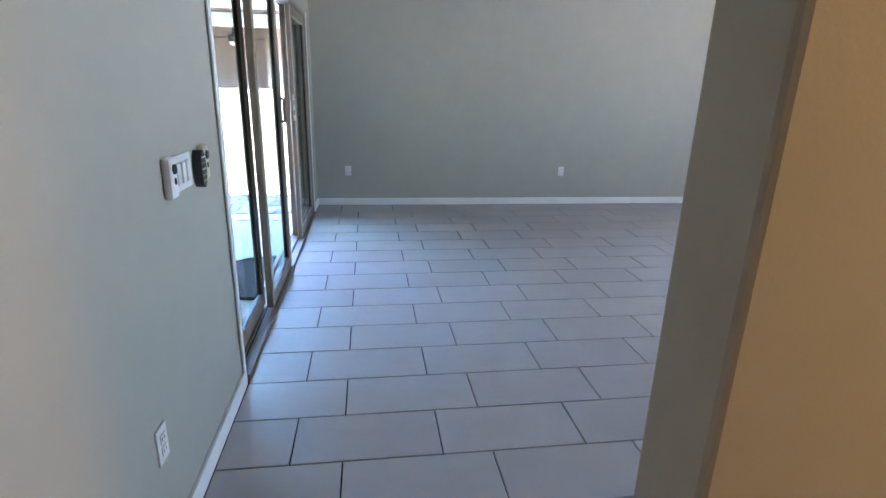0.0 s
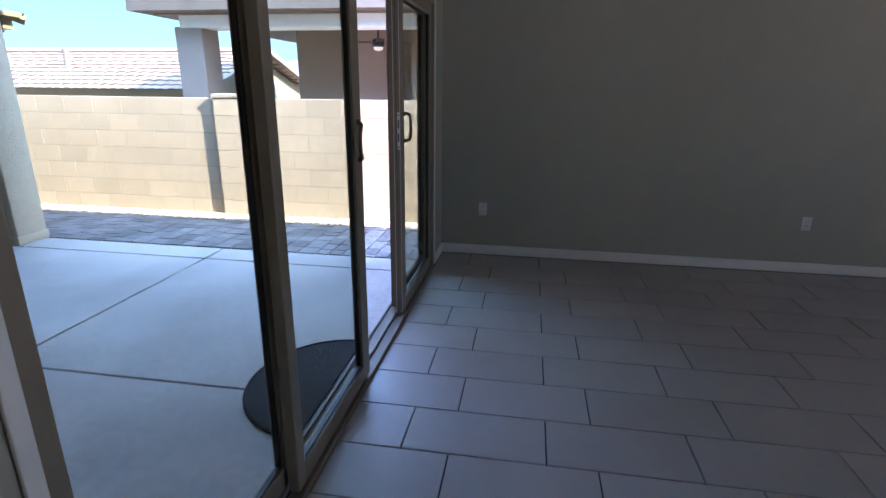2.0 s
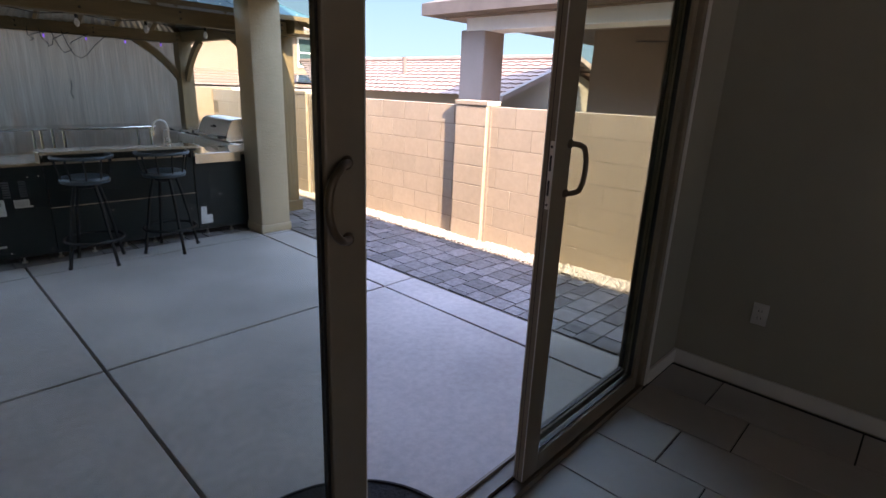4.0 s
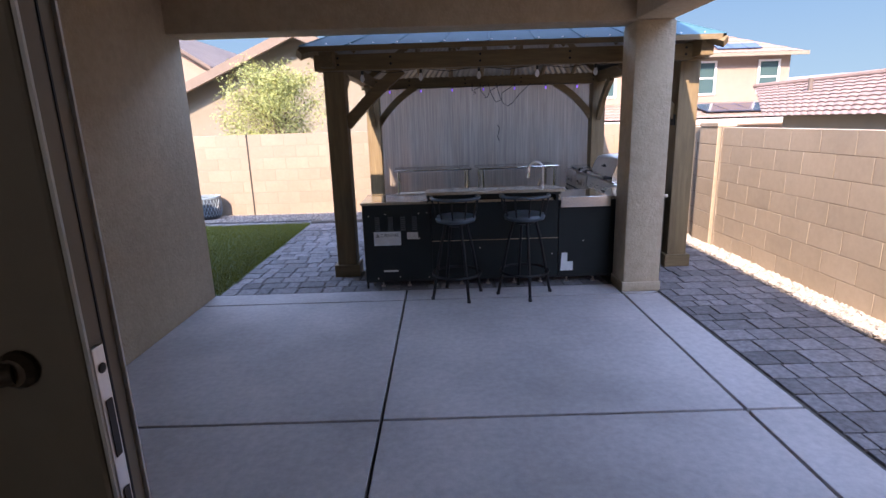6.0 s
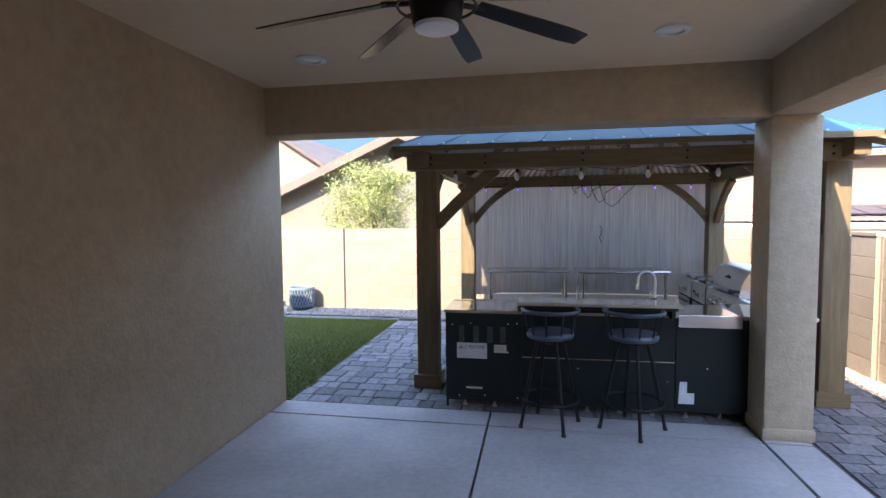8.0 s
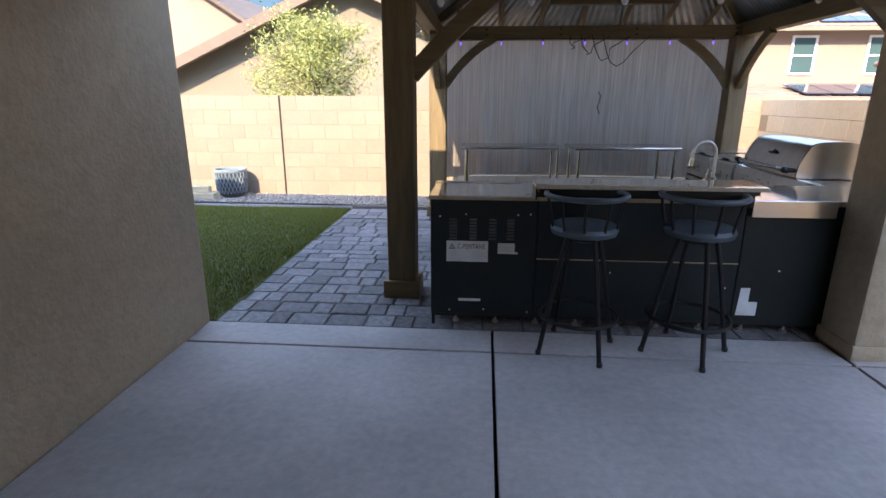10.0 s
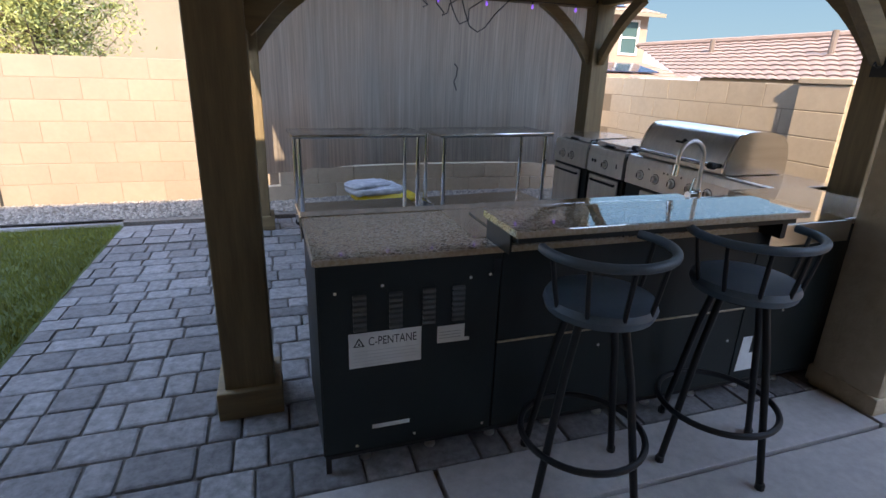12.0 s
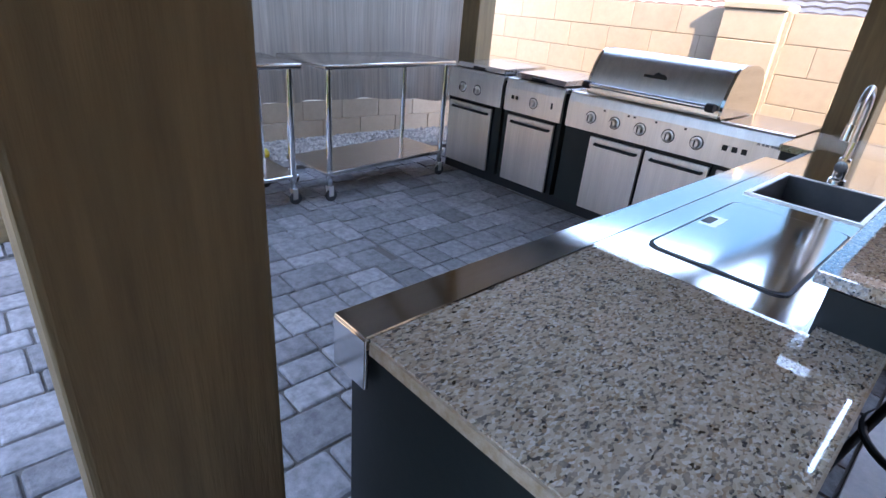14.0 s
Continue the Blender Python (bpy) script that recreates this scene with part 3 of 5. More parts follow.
tube(bm, [(0.62 + 0.485 * math.cos(a), 1.225 + 0.455 * math.sin(a), 0.014) for a in [math.pi * i / 24 for i in range(25)]], 0.007, 6)
part("rim", bm, RUBBER, mat_t)

# recessed lamps
for x, y in ((-0.655, 4.56), (1.643, 4.47)):
    d = thing("recessed_light", (x, y, 2.735), "round white recessed ceiling light, switched off", "ceiling light", "recessed lights")
    part("trim_ring", lathe(bmesh.new(), [(0.064, -0.002), (0.068, -0.02), (0.1, -0.014), (0.105, 0.0)], (x, y, 2.735), 28), WHITE_PAINT, d, smooth=True)
    part("reflector", lathe(bmesh.new(), [(0.063, -0.006), (0.03, -0.004)], (x, y, 2.735), 24), LAMP_WHITE, d)

# ceiling fan
FX, FY = 0.49, 3.15
fan = thing("ceiling_fan", (FX, FY, 2.735), "large black nine-blade ceiling fan with a white lamp", "ceiling fan")
part("canopy", lathe(bmesh.new(), [(0.07, 0.0), (0.072, -0.05), (0.06, -0.075), (0.02, -0.08)], (FX, FY, 2.735), 24), BLACK_METAL, fan, smooth=True)
part("downrod", tube(bmesh.new(), [(FX, FY, 2.66), (FX, FY, 2.5)], 0.013, 10), BLACK_METAL, fan)
part("motor_housing", lathe(bmesh.new(), [(0.03, 0.12), (0.075, 0.1), (0.1, 0.06), (0.105, 0.0), (0.1, -0.02), (0.092, -0.07), (0.088, -0.075)], (FX, FY, 2.45), 28), BLACK_METAL, fan, smooth=True)
part("lamp_lens", lathe(bmesh.new(), [(0.084, -0.072), (0.083, -0.09), (0.06, -0.1), (0.02, -0.104)], (FX, FY, 2.45), 28), LAMP_WHITE, fan, "round white lamp lens", smooth=True)
bm = bmesh.new()
tube(bm, [(FX + 0.15 * math.cos(a), FY + 0.15 * math.sin(a), 2.445) for a in [2 * math.pi * i / 36 for i in range(36)]], 0.006, 6, closed=True)
part("guard_ring", bm, BLACK_METAL, fan)
for k in range(9):
    a = radians(87 + 40 * k)
    c, s = math.cos(a), math.sin(a)
    bm = bmesh.new()
    tilt = radians(-15)
    rows = []
    for i in range(7):
        r = 0.2 + 0.65 * i / 6
        w = (0.034, 0.038, 0.041, 0.044, 0.046, 0.047, 0.04)[i]
        for sgn in (-1, 1):
            for dz in (-0.004, 0.004):
                lx, ly, lz = r, sgn * w * math.cos(tilt), sgn * w * math.sin(tilt) + dz
                rows.append(bm.verts.new((FX + lx * c - ly * s, FY + lx * s + ly * c, 2.488 + lz)))
    for i in range(6):
        q, n = rows[i * 4:i * 4 + 4], rows[i * 4 + 4:i * 4 + 8]
        for u, v in ((0, 1), (1, 3), (3, 2), (2, 0)):
            bm.faces.new((q[u], q[v], n[v], n[u]))
    bm.faces.new((rows[0], rows[2], rows[3], rows[1]))
    bm.faces.new((rows[-4], rows[-3], rows[-1], rows[-2]))
    bmesh.ops.recalc_face_normals(bm, faces=bm.faces[:])
    b = part("blade", bm, BLADE_BLACK, fan, "glossy black blade")
    part("blade_arm", tube(bmesh.new(), [(FX + 0.09 * c, FY + 0.09 * s, 2.475), (FX + 0.24 * c, FY + 0.24 * s, 2.492)], 0.012, 8), BLACK_METAL, b)

# ---- the ground ----
setting("ground", box(-300, -300, -0.6, 500, 700, -0.2), EARTH, "dry desert ground reaching the horizon", "ground")
setting("paver_bed", box(WX, 5.47, -0.2, 4.1, 9.22, -0.014), SAND, "dark sand bed between the pavers", "pavement")
setting("paver_bed_side", box(2.8, -4.0, -0.2, 4.1, 5.47, -0.014), SAND, "dark sand bed between the pavers", "pavement")
setting("lawn_base", box(-9.0, 5.5, -0.2, WX + 0.04, 9.2, -0.005), TURF, "green artificial turf", "lawn")
bm = box(-9.0, 9.2, -0.2, 4.2, 10.0, 0.03)
setting("gravel_bed_back", bm, GRAVEL_BED, "grey gravel bed along the back fence", "gravel")
setting("gravel_bed_side", box(3.9, -4.0, -0.2, 4.14, 10.0, 0.012), GRAVEL_BED, "pale gravel strip along the block fence", "gravel")
setting("kerb", box(-9.0, 9.19, -0.2, WX + 0.04, 9.29, 0.03, bevel=0.008), CONCRETE, "pale concrete edging along the lawn", "kerb")


def stones(name, n, x0, x1, y0, y1, z, r0, r1, label, seed, stone):
    """Loose stones as one heap of small lumps."""
    rg = random.Random(seed)
    vs, fs = [], []
    base = [(1, 0, 0), (0.3, 0.95, 0), (-0.8, 0.6, 0), (-0.8, -0.6, 0), (0.3, -0.95, 0), (0, 0, 0.7), (0.1, 0, -0.5)]
    for _ in range(n):
        x, y = rg.uniform(x0, x1), rg.uniform(y0, y1)
        r = rg.uniform(r0, r1)
        a = rg.uniform(0, 6.28)
        k = len(vs)
        for p in base:
            q = [c * rg.uniform(0.75, 1.25) for c in p]
            vs.append((x + r * (q[0] * math.cos(a) - q[1] * math.sin(a)), y + r * (q[0] * math.sin(a) + q[1] * math.cos(a)), z + r * 0.3 + r * q[2]))
        for i in range(5):
            j = (i + 1) % 5
            fs.append((k + i, k + j, k + 5))
            fs.append((k + j, k + i, k + 6))
    me = bpy.data.meshes.new(name)
    me.from_pydata(vs, [], fs)
    me.materials.append(stone)
    return tagged(new(name, me), label, "gravel", "", "stuff")


stones("gravel_back", 15000, -5.6, 4.1, 9.3, 9.98, 0.03, 0.008, 0.026, "loose grey gravel along the back fence", 4, GRAVEL_DARK)
stones("gravel_edge", 1500, 3.86, 3.93, 0.5, 9.2, 0.004, 0.008, 0.02, "dark soil and chips along the paver edge", 8, GRAVEL_DARK)
stones("gravel_side", 5200, 3.9, 4.12, 0.5, 9.9, 0.012, 0.01, 0.026, "loose pale gravel beside the block fence", 5, GRAVEL)
rg = random.Random(11)
vs, fs = [], []
for _ in range(80000):
    x, y = -1.36 - 4.2 * rg.random() ** 1.15, rg.uniform(5.5, 9.2)
    a, h, w = rg.uniform(0, 6.28), rg.uniform(0.015, 0.032), rg.uniform(0.002, 0.0036)
    lx, ly = rg.uniform(-0.014, 0.014), rg.uniform(-0.014, 0.014)
    k = len(vs)
    vs += [(x - w * math.cos(a), y - w * math.sin(a), -0.005), (x + w * math.cos(a), y + w * math.sin(a), -0.005), (x + lx, y + ly, h)]
    fs.append((k, k + 1, k + 2))
me = bpy.data.meshes.new("grass")
me.from_pydata(vs, [], fs)
me.materials.append(GRASS)
tagged(new("grass", me), "short green artificial grass blades", "grass", "", "stuff")

# ---- the block fences ----
def fence_core(name, bm, label, m):
    return setting(name, bm, m, label, "fence")


FXR, FT = 4.12, 1.42
fence_r = fence_core("fence_right", box(FXR + 0.003, -4.0, -0.2, FXR + 0.14, 10.1, FT - 0.006), "tan concrete block fence in running bond", MORTAR)
fence_b = fence_core("fence_back", box(-12.0, 10.004, -0.2, 4.26, 10.14, 1.45), "pinkish tan concrete block fence, sunlit, its colour darkened to compensate", BLOCK_PINK_DIMMED)
# ---- gazebo ----
gz = thing("gazebo", (1.57, 7.5, 0.0), "dark stained timber gazebo with a metal roof", "gazebo")
POSTS = ((-0.18, 6.11), (3.33, 6.13), (-0.16, 8.9), (3.28, 8.98))
for x, y in POSTS:
    p = part("post", box(x - 0.1, y - 0.1, 0.0, x + 0.1, y + 0.1, 2.1, bevel=0.008), WOOD, gz)
    bm = box(x - 0.132, y - 0.132, 0.0, x + 0.132, y + 0.132, 0.13, bevel=0.006)
    part("post_base", bm, WOOD_H, p)
for y in (5.93, 9.0):
    b = part("beam", box(-0.33, y - 0.06, 2.08, 3.43, y + 0.06, 2.225, bevel=0.006), WOOD_H, gz)
    for x in (-0.1, 0.4, 1.25, 2.1, 3.2):
        for dz in (2.13, 2.19):
            part("bolt", lathe(bmesh.new(), [(0.012, 0.0), (0.012, -0.006), (0.005, -0.008)], (x, y - 0.06, dz), 8, 'y'), BLACK_METAL, b)
for x in (-0.18, 3.32):
    part("beam", box(x - 0.06, 5.7, 2.1, x + 0.06, 9.2, 2.25, bevel=0.006), WOOD_Y, gz)


def brace(p0, p1, bow, w=0.05):
    """A curved knee brace between two points."""
    p0, p1 = Vector(p0), Vector(p1)
    d = p1 - p0
    side = d.cross(Vector((0, 0, 1)))
    side.normalize()
    nrm = side.cross(d).normalized()
    bm = bmesh.new()
    prev = None
    for i in range(9):
        k = i / 8
        c = p0.lerp(p1, k) + nrm * (bow * 4 * k * (1 - k))
        q = [bm.verts.new(c + nrm * a * w + side * b * 0.032) for a, b in ((-1, -1), (1, -1), (1, 1), (-1, 1))]
        if prev:
            for j in range(4):
                bm.faces.new((prev[j], prev[(j + 1) % 4], q[(j + 1) % 4], q[j]))
        else:
            bm.faces.new(q[::-1])
        prev = q
    bm.faces.new(prev)
    bmesh.ops.recalc_face_normals(bm, faces=bm.faces[:])
    return bm


for (x, y), sx, sy in zip(POSTS, (1, -1, 1, -1), (1, 1, -1, -1)):
    front = sy > 0
    part("brace", brace((x + sx * 0.08, y, 1.57), (x + sx * 0.66, y, 2.1), 0.015 if front else 0.05, 0.056 if front else 0.048), WOOD_H, gz)
    part("brace", brace((x, y + sy * 0.08, 1.57), (x, y + sy * 0.66, 2.1), 0.05, 0.048), WOOD_Y, gz)
# eye bolt on its plate, on the post beside the patio column
hook = part("hook_plate", box(3.222, 6.06, 1.47, 3.231, 6.16, 1.58, bevel=0.003), BLACK_METAL, gz, "black steel hook plate")
part("eye_bolt", tube(bmesh.new(), [(3.222, 6.11, 1.525), (3.19, 6.11, 1.525), (3.17, 6.11, 1.545), (3.15, 6.11, 1.525), (3.17, 6.11, 1.505), (3.188, 6.11, 1.52)], 0.007, 8), BLACK_METAL, hook)
# roof: four metal slopes on rafters
EX0, EX1, EY0, EY1, EZ, RZ = -0.39, 3.42, 5.58, 9.3, 2.265, 3.15
rl, rr, ry = 1.3, 1.85, (EY0 + EY1) / 2
corners = {'fl': (EX0, EY0, EZ), 'fr': (EX1, EY0, EZ), 'br': (EX1, EY1, EZ), 'bl': (EX0, EY1, EZ), 'l': (rl, ry, RZ), 'r': (rr, ry, RZ)}


def slope(a, b, c, d, n, lift):
    """A metal slope with thin standing seams: eave a-b, top d-c."""
    bm = bmesh.new()
    a, b, c, d = (Vector(v) for v in (a, b, c, d))
    nr = (b - a).cross(d - a).normalized()
    prev = None
    ks = sorted(k for i in range(n + 1) for k in ((i - 0.03) / n, (i - 0.02) / n, (i + 0.02) / n, (i + 0.03) / n) if 0 <= k <= 1)
    for k in [0.0] + ks + [1.0]:
        h = lift if abs(k * n - round(k * n)) < 0.025 else 0.0
        lo, hi = a.lerp(b, k) + nr * h, d.lerp(c, k) + nr * h
        q = [bm.verts.new(lo), bm.verts.new(hi), bm.verts.new(hi - nr * 0.006), bm.verts.new(lo - nr * 0.006)]
        if prev:
            for j in range(4):
                bm.faces.new((prev[j], prev[(j + 1) % 4], q[(j + 1) % 4], q[j]))
        prev = q
    bmesh.ops.recalc_face_normals(bm, faces=bm.faces[:])
    return bm


def lining(a, b, c, d, n):
    """A corrugated sheet just under a slope."""
    bm = bmesh.new()
    a, b, c, d = (Vector(v) for v in (a, b, c, d))
    nr = (b - a).cross(d - a).normalized()
    if nr.z < 0:
        nr = -nr
    prev = None
    for i in range(n * 4 + 1):
        k = i / (n * 4)
        off = nr * (-0.02 + 0.006 * math.sin(math.pi * i / 2))
        q = [bm.verts.new(a.lerp(b, k) + off), bm.verts.new(d.lerp(c, k) + off)]
        if prev:
            bm.faces.new((prev[0], q[0], q[1], prev[1]))
        prev = q
    return bm


C = corners
for key in (('fl', 'fr', 'r', 'l'), ('br', 'bl', 'l', 'r'), ('bl', 'fl', 'l', 'l'), ('fr', 'br', 'r', 'r')):
    panel_ob = part("roof_panel", slope(*(C[k] for k in key), 9, 0.006), ROOF_METAL, gz, "seamed metal roof panel with the reflected sky's blue in its colour")
    part("lining", lining(*(C[k] for k in key), 44), GALVANISED, panel_ob, "corrugated galvanised underside", smooth=True)
    ea, eb = Vector(C[key[0]]), Vector(C[key[1]])
    up = (Vector(C[key[3]]) - ea).normalized()
    for i in range(1, 18):
        q = ea.lerp(eb, i / 18) + up * 0.05
        part("screw", lathe(bmesh.new(), [(0.009, 0.0), (0.007, 0.007)], q, 6), STEEL, panel_ob)
for a, b in (('fl', 'fr'), ('fr', 'br'), ('br', 'bl'), ('bl', 'fl')):
    p, q = Vector(C[a]), Vector(C[b])
    d = (q - p).normalized()
    n = Vector((d.y, -d.x, 0))
    bm = bmesh.new()
    vs = [bm.verts.new(v) for v in (p - n * 0.03, q - n * 0.03, q, p)]
    r = bmesh.ops.extrude_face_region(bm, geom=[bm.faces.new(vs)])
    bmesh.ops.translate(bm, vec=(0, 0, -0.045), verts=[v for v in r["geom"] if isinstance(v, bmesh.types.BMVert)])
    bmesh.ops.recalc_face_normals(bm, faces=bm.faces[:])
    part("fascia", bm, WOOD_H, gz)
for a, b in (('fl', 'l'), ('fr', 'r'), ('bl', 'l'), ('br', 'r'), ('l', 'r')):
    part("rafter", tube(bmesh.new(), [Vector(C[a]) - Vector((0, 0, 0.07)), Vector(C[b]) - Vector((0, 0, 0.07))], 0.05, 4), WOOD_Y, gz)
for k in range(1, 8):
    x = EX0 + (EX1 - EX0) * k / 8
    top = min(1, (x - EX0) / (rl - EX0), (EX1 - x) / (EX1 - rr))
    for y0 in (EY0, EY1):
        yt, zt = y0 + (ry - y0) * top, EZ + (RZ - EZ) * top
        part("rafter", tube(bmesh.new(), [(x, y0 + (0.08 if y0 < 7 else -0.08), EZ - 0.03), (x, yt, zt - 0.06)], 0.034, 4), WOOD_Y, gz)
part("tie_beam", box(0.94, 7.36, 2.2, 1.98, 7.44, 2.24, bevel=0.004), WOOD_H, gz)
for x in (1.05, 1.87):
    part("hanger", box(x - 0.02, 7.38, 2.24, x + 0.02, 7.42, 3.0), WOOD, gz)

# hanging shade cloth with folds and a sagging hem
cl = thing("shade_cloth", (1.6, 9.14, 2.1), "grey weathered shade cloth hung at the gazebo back", "curtain")
bm = bmesh.new()
rg = random.Random(3)
ph = [rg.uniform(0, 6.28) for _ in range(5)]
nx, nz = 150, 26
grid = []
for j in range(nz + 1):
    row = []
    for i in range(nx + 1):
        u = i / nx
        x = -0.1 + 3.4 * u
        hem = 0.44 + 0.1 * math.sin(math.pi * u) ** 0.8
        z = 2.12 + (hem - 2.12) * (j / nz)
        amp = 0.012 + 0.018 * (j / nz)
        y = 9.13 + amp * (math.sin(46 * u + ph[0]) + 0.6 * math.sin(79 * u + ph[1]) + 0.5 * math.sin(17 * u + ph[2])) + 0.05 * math.sin(math.pi * u) * math.sin(math.pi * j / nz)
        y += 0.006 * noise.noise((x * 7, z * 7, 0.3))
        row.append(bm.verts.new((x, y, z)))
    grid.append(row)
for j in range(nz):
    for i in range(nx):
        bm.faces.new((grid[j][i], grid[j][i + 1], grid[j + 1][i + 1], grid[j + 1][i]))
part("cloth", bm, CLOTH, cl, smooth=True)
part("rope", tube(bmesh.new(), [(-0.1 + 0.34 * i, 9.12, 2.12 - 0.02 * math.sin(math.pi * (i % 2))) for i in range(11)], 0.006, 6), BLACK_METAL, cl)

# string lights
def string_lights(pts, bulbs, label, drop, small=False):
    s = thing("string_lights", pts[0], label, "string lights")
    part("cable", tube(bmesh.new(), pts, 0.004, 6), BLACK_PLASTIC, s)
    for x, y, z in bulbs:
        k = 0.6 if small else 1.0
        so = part("socket", lathe(bmesh.new(), [(0.012 * k, 0.0), (0.014 * k, -0.03 * k), (0.011 * k, -0.045 * k)], (x, y, z), 10), BLACK_PLASTIC, s)
        part("bulb", lathe(bmesh.new(), [(0.011 * k, -0.045 * k), (0.022 * k, -0.075 * k), (0.023 * k, -0.09 * k), (0.012 * k, -0.112 * k), (0.003 * k, -0.116 * k)], (x, y, z), 12), BULB_GLASS if not small else PURPLE, so, smooth=True)
    return s


PURPLE = plain("purple_bulb", (0.12, 0.06, 0.45), 0.2, 0.0, (0.25, 0.12, 0.9), 0.12)
fb = [(0.106 + 0.57 * i, 6.0, 2.09) for i in range(0, 6)]
fp = [(-0.32, 6.0, 2.08)]
for a, b in zip(fb, fb[1:]):
    fp += [a, ((a[0] + b[0]) / 2, 6.0, 2.055)]
string_lights(fp + [fb[-1], (3.3, 6.0, 2.09)], fb, "string of clear glass bulbs under the front beam", 0)
bb = [(0.1 + 0.475 * i, 8.92, 2.085) for i in range(7)]
string_lights([(b[0], b[1], b[2]) for b in bb], bb, "string of small purple bulbs along the back beam", 0, True)
wires = thing("loose_cables", (1.6, 8.8, 2.2), "tangle of black cables hanging from the back beam", "cable")
rg = random.Random(8)
for k in range(4):
    x0 = 1.35 + 0.12 * k
    pts = [(x0, 8.86, 2.12)] + [(x0 + (0.05 + 0.09 * k) * i / 5 + rg.uniform(-0.03, 0.03), 8.84, 2.1 - (0.14 + 0.06 * k) * math.sin(math.pi * i / 6)) for i in range(1, 6)] + [(x0 + 0.22 + 0.1 * k, 8.86, 2.1)]
    part("cable", tube(bmesh.new(), pts, 0.006, 6), BLACK_PLASTIC, wires)
part("cable", tube(bmesh.new(), [(1.75, 9.06, 1.5), (1.78, 9.05, 1.46), (1.77, 9.05, 1.38), (1.75, 9.06, 1.33), (1.78, 9.06, 1.25)], 0.007, 6), BLACK_PLASTIC, wires)

# ---- outdoor kitchen ----
isl = thing("kitchen_island", (1.5, 5.85, 0.0), "black panelled outdoor bar island with steel trim", "island")
bm = box(0.1, 5.57, 0.075, 1.41, 6.1, 0.825)
bx(bm, 1.41, 5.57, 0.075, 1.77, 6.1, 0.66)
bx(bm, 1.41, 5.57, 0.66, 1.77, 5.7, 0.825)
bx(bm, 1.41, 5.99, 0.66, 1.77, 6.1, 0.825)
bx(bm, 1.77, 5.57, 0.075, 2.46, 6.1, 0.825)
part("body", bm, BLACK_PANEL, isl)
part("front_panel", box(0.085, 5.556, 0.07, 0.735, 5.572, 0.828, bevel=0.003), BLACK_PANEL, isl)
part("front_panel", box(0.74, 5.556, 0.07, 1.955, 5.572, 0.455, bevel=0.003), BLACK_PANEL, isl)
part("front_panel", box(0.74, 5.556, 0.462, 1.955, 5.572, 0.828, bevel=0.003), BLACK_PANEL, isl)
part("front_panel", box(1.96, 5.556, 0.07, 2.46, 5.572, 0.755, bevel=0.003), BLACK_PANEL, isl)
part("side_panel", box(0.08, 5.558, 0.07, 0.1, 6.1, 0.828, bevel=0.002), BLACK_PANEL, isl)
part("panel_strip", box(0.74, 5.55, 0.456, 1.955, 5.556, 0.462), GRANITE_EDGE, isl)
for z in (0.082,):
    part("bottom_rail", box(0.085, 5.552, 0.062, 2.46, 5.575, 0.078), BLACK_METAL, isl)
part("leg_angle", box(0.085, 5.552, 0.0, 0.105, 5.572, 0.07), BLACK_METAL, isl)
for i in range(9):
    x = 0.24 + i * 0.26
    f = part("levelling_foot", lathe(bmesh.new(), [(0.022, 0.0), (0.022, 0.012), (0.009, 0.016), (0.009, 0.07)], (x, 5.61, 0.0), 12), STEEL, isl)
for x, z in ((0.14, 0.72), (0.3, 0.735), (0.62, 0.735), (0.695, 0.74), (0.2, 0.1), (0.42, 0.11), (0.7, 0.1), (1.2, 0.38), (1.9, 0.3), (2.2, 0.42)):
    part("screw", lathe(bmesh.new(), [(0.006, 0.0), (0.005, -0.003)], (x, 5.556, z), 8, 'y'), STEEL, isl)
# louvred vents pressed into the front panel
for x in (0.22, 0.345, 0.465, 0.575):
    v = part("vent", box(x - 0.027, 5.5545, 0.565, x + 0.027, 5.5565, 0.72), BLACK_PANEL, isl)
    for i in range(7):
        z = 0.575 + i * 0.02
        bm = bmesh.new()
        prism(bm, [(5.556, z), (5.541, z + 0.002), (5.546, z + 0.01), (5.556, z + 0.015)], 'x', x - 0.023, x + 0.023)
        part("louvre", bm, LOUVRE_SHEEN, v)
part("hatch_bracket", box(0.705, 5.551, 0.74, 0.735, 5.556, 0.8, bevel=0.001), BLACK_METAL, isl)
part("hatch_bracket", box(1.9, 5.43, 0.83, 1.925, 5.56, 0.92), BLACK_METAL, isl)

top = thing("island_worktop", (1.2, 5.8, 0.82), "speckled granite worktop with a steel back edge", "worktop")
bm = box(0.075, 5.535, 0.828, 1.405, 6.045, 0.852)
bx(bm, 1.775, 5.535, 0.828, 2.42, 6.045, 0.852)
bx(bm, 1.405, 5.535, 0.828, 1.775, 5.705, 0.852)
bx(bm, 1.405, 5.985, 0.828, 1.775, 6.045, 0.852)
part("slab", bm, GRANITE, top)
part("rough_edge", box(0.078, 5.531, 0.8285, 1.965, 5.5365, 0.849), GRANITE_EDGE, top)
bm = box(0.068, 6.047, 0.848, 2.0, 6.13, 0.855, bevel=0.002)
bx(bm, 0.068, 6.122, 0.76, 2.0, 6.131, 0.85, bevel=0.002)
bx(bm, 0.066, 6.045, 0.76, 0.074, 6.13, 0.85, bevel=0.002)
part("steel_edge", bm, STEEL_POLISHED, top, "bent steel back edge")
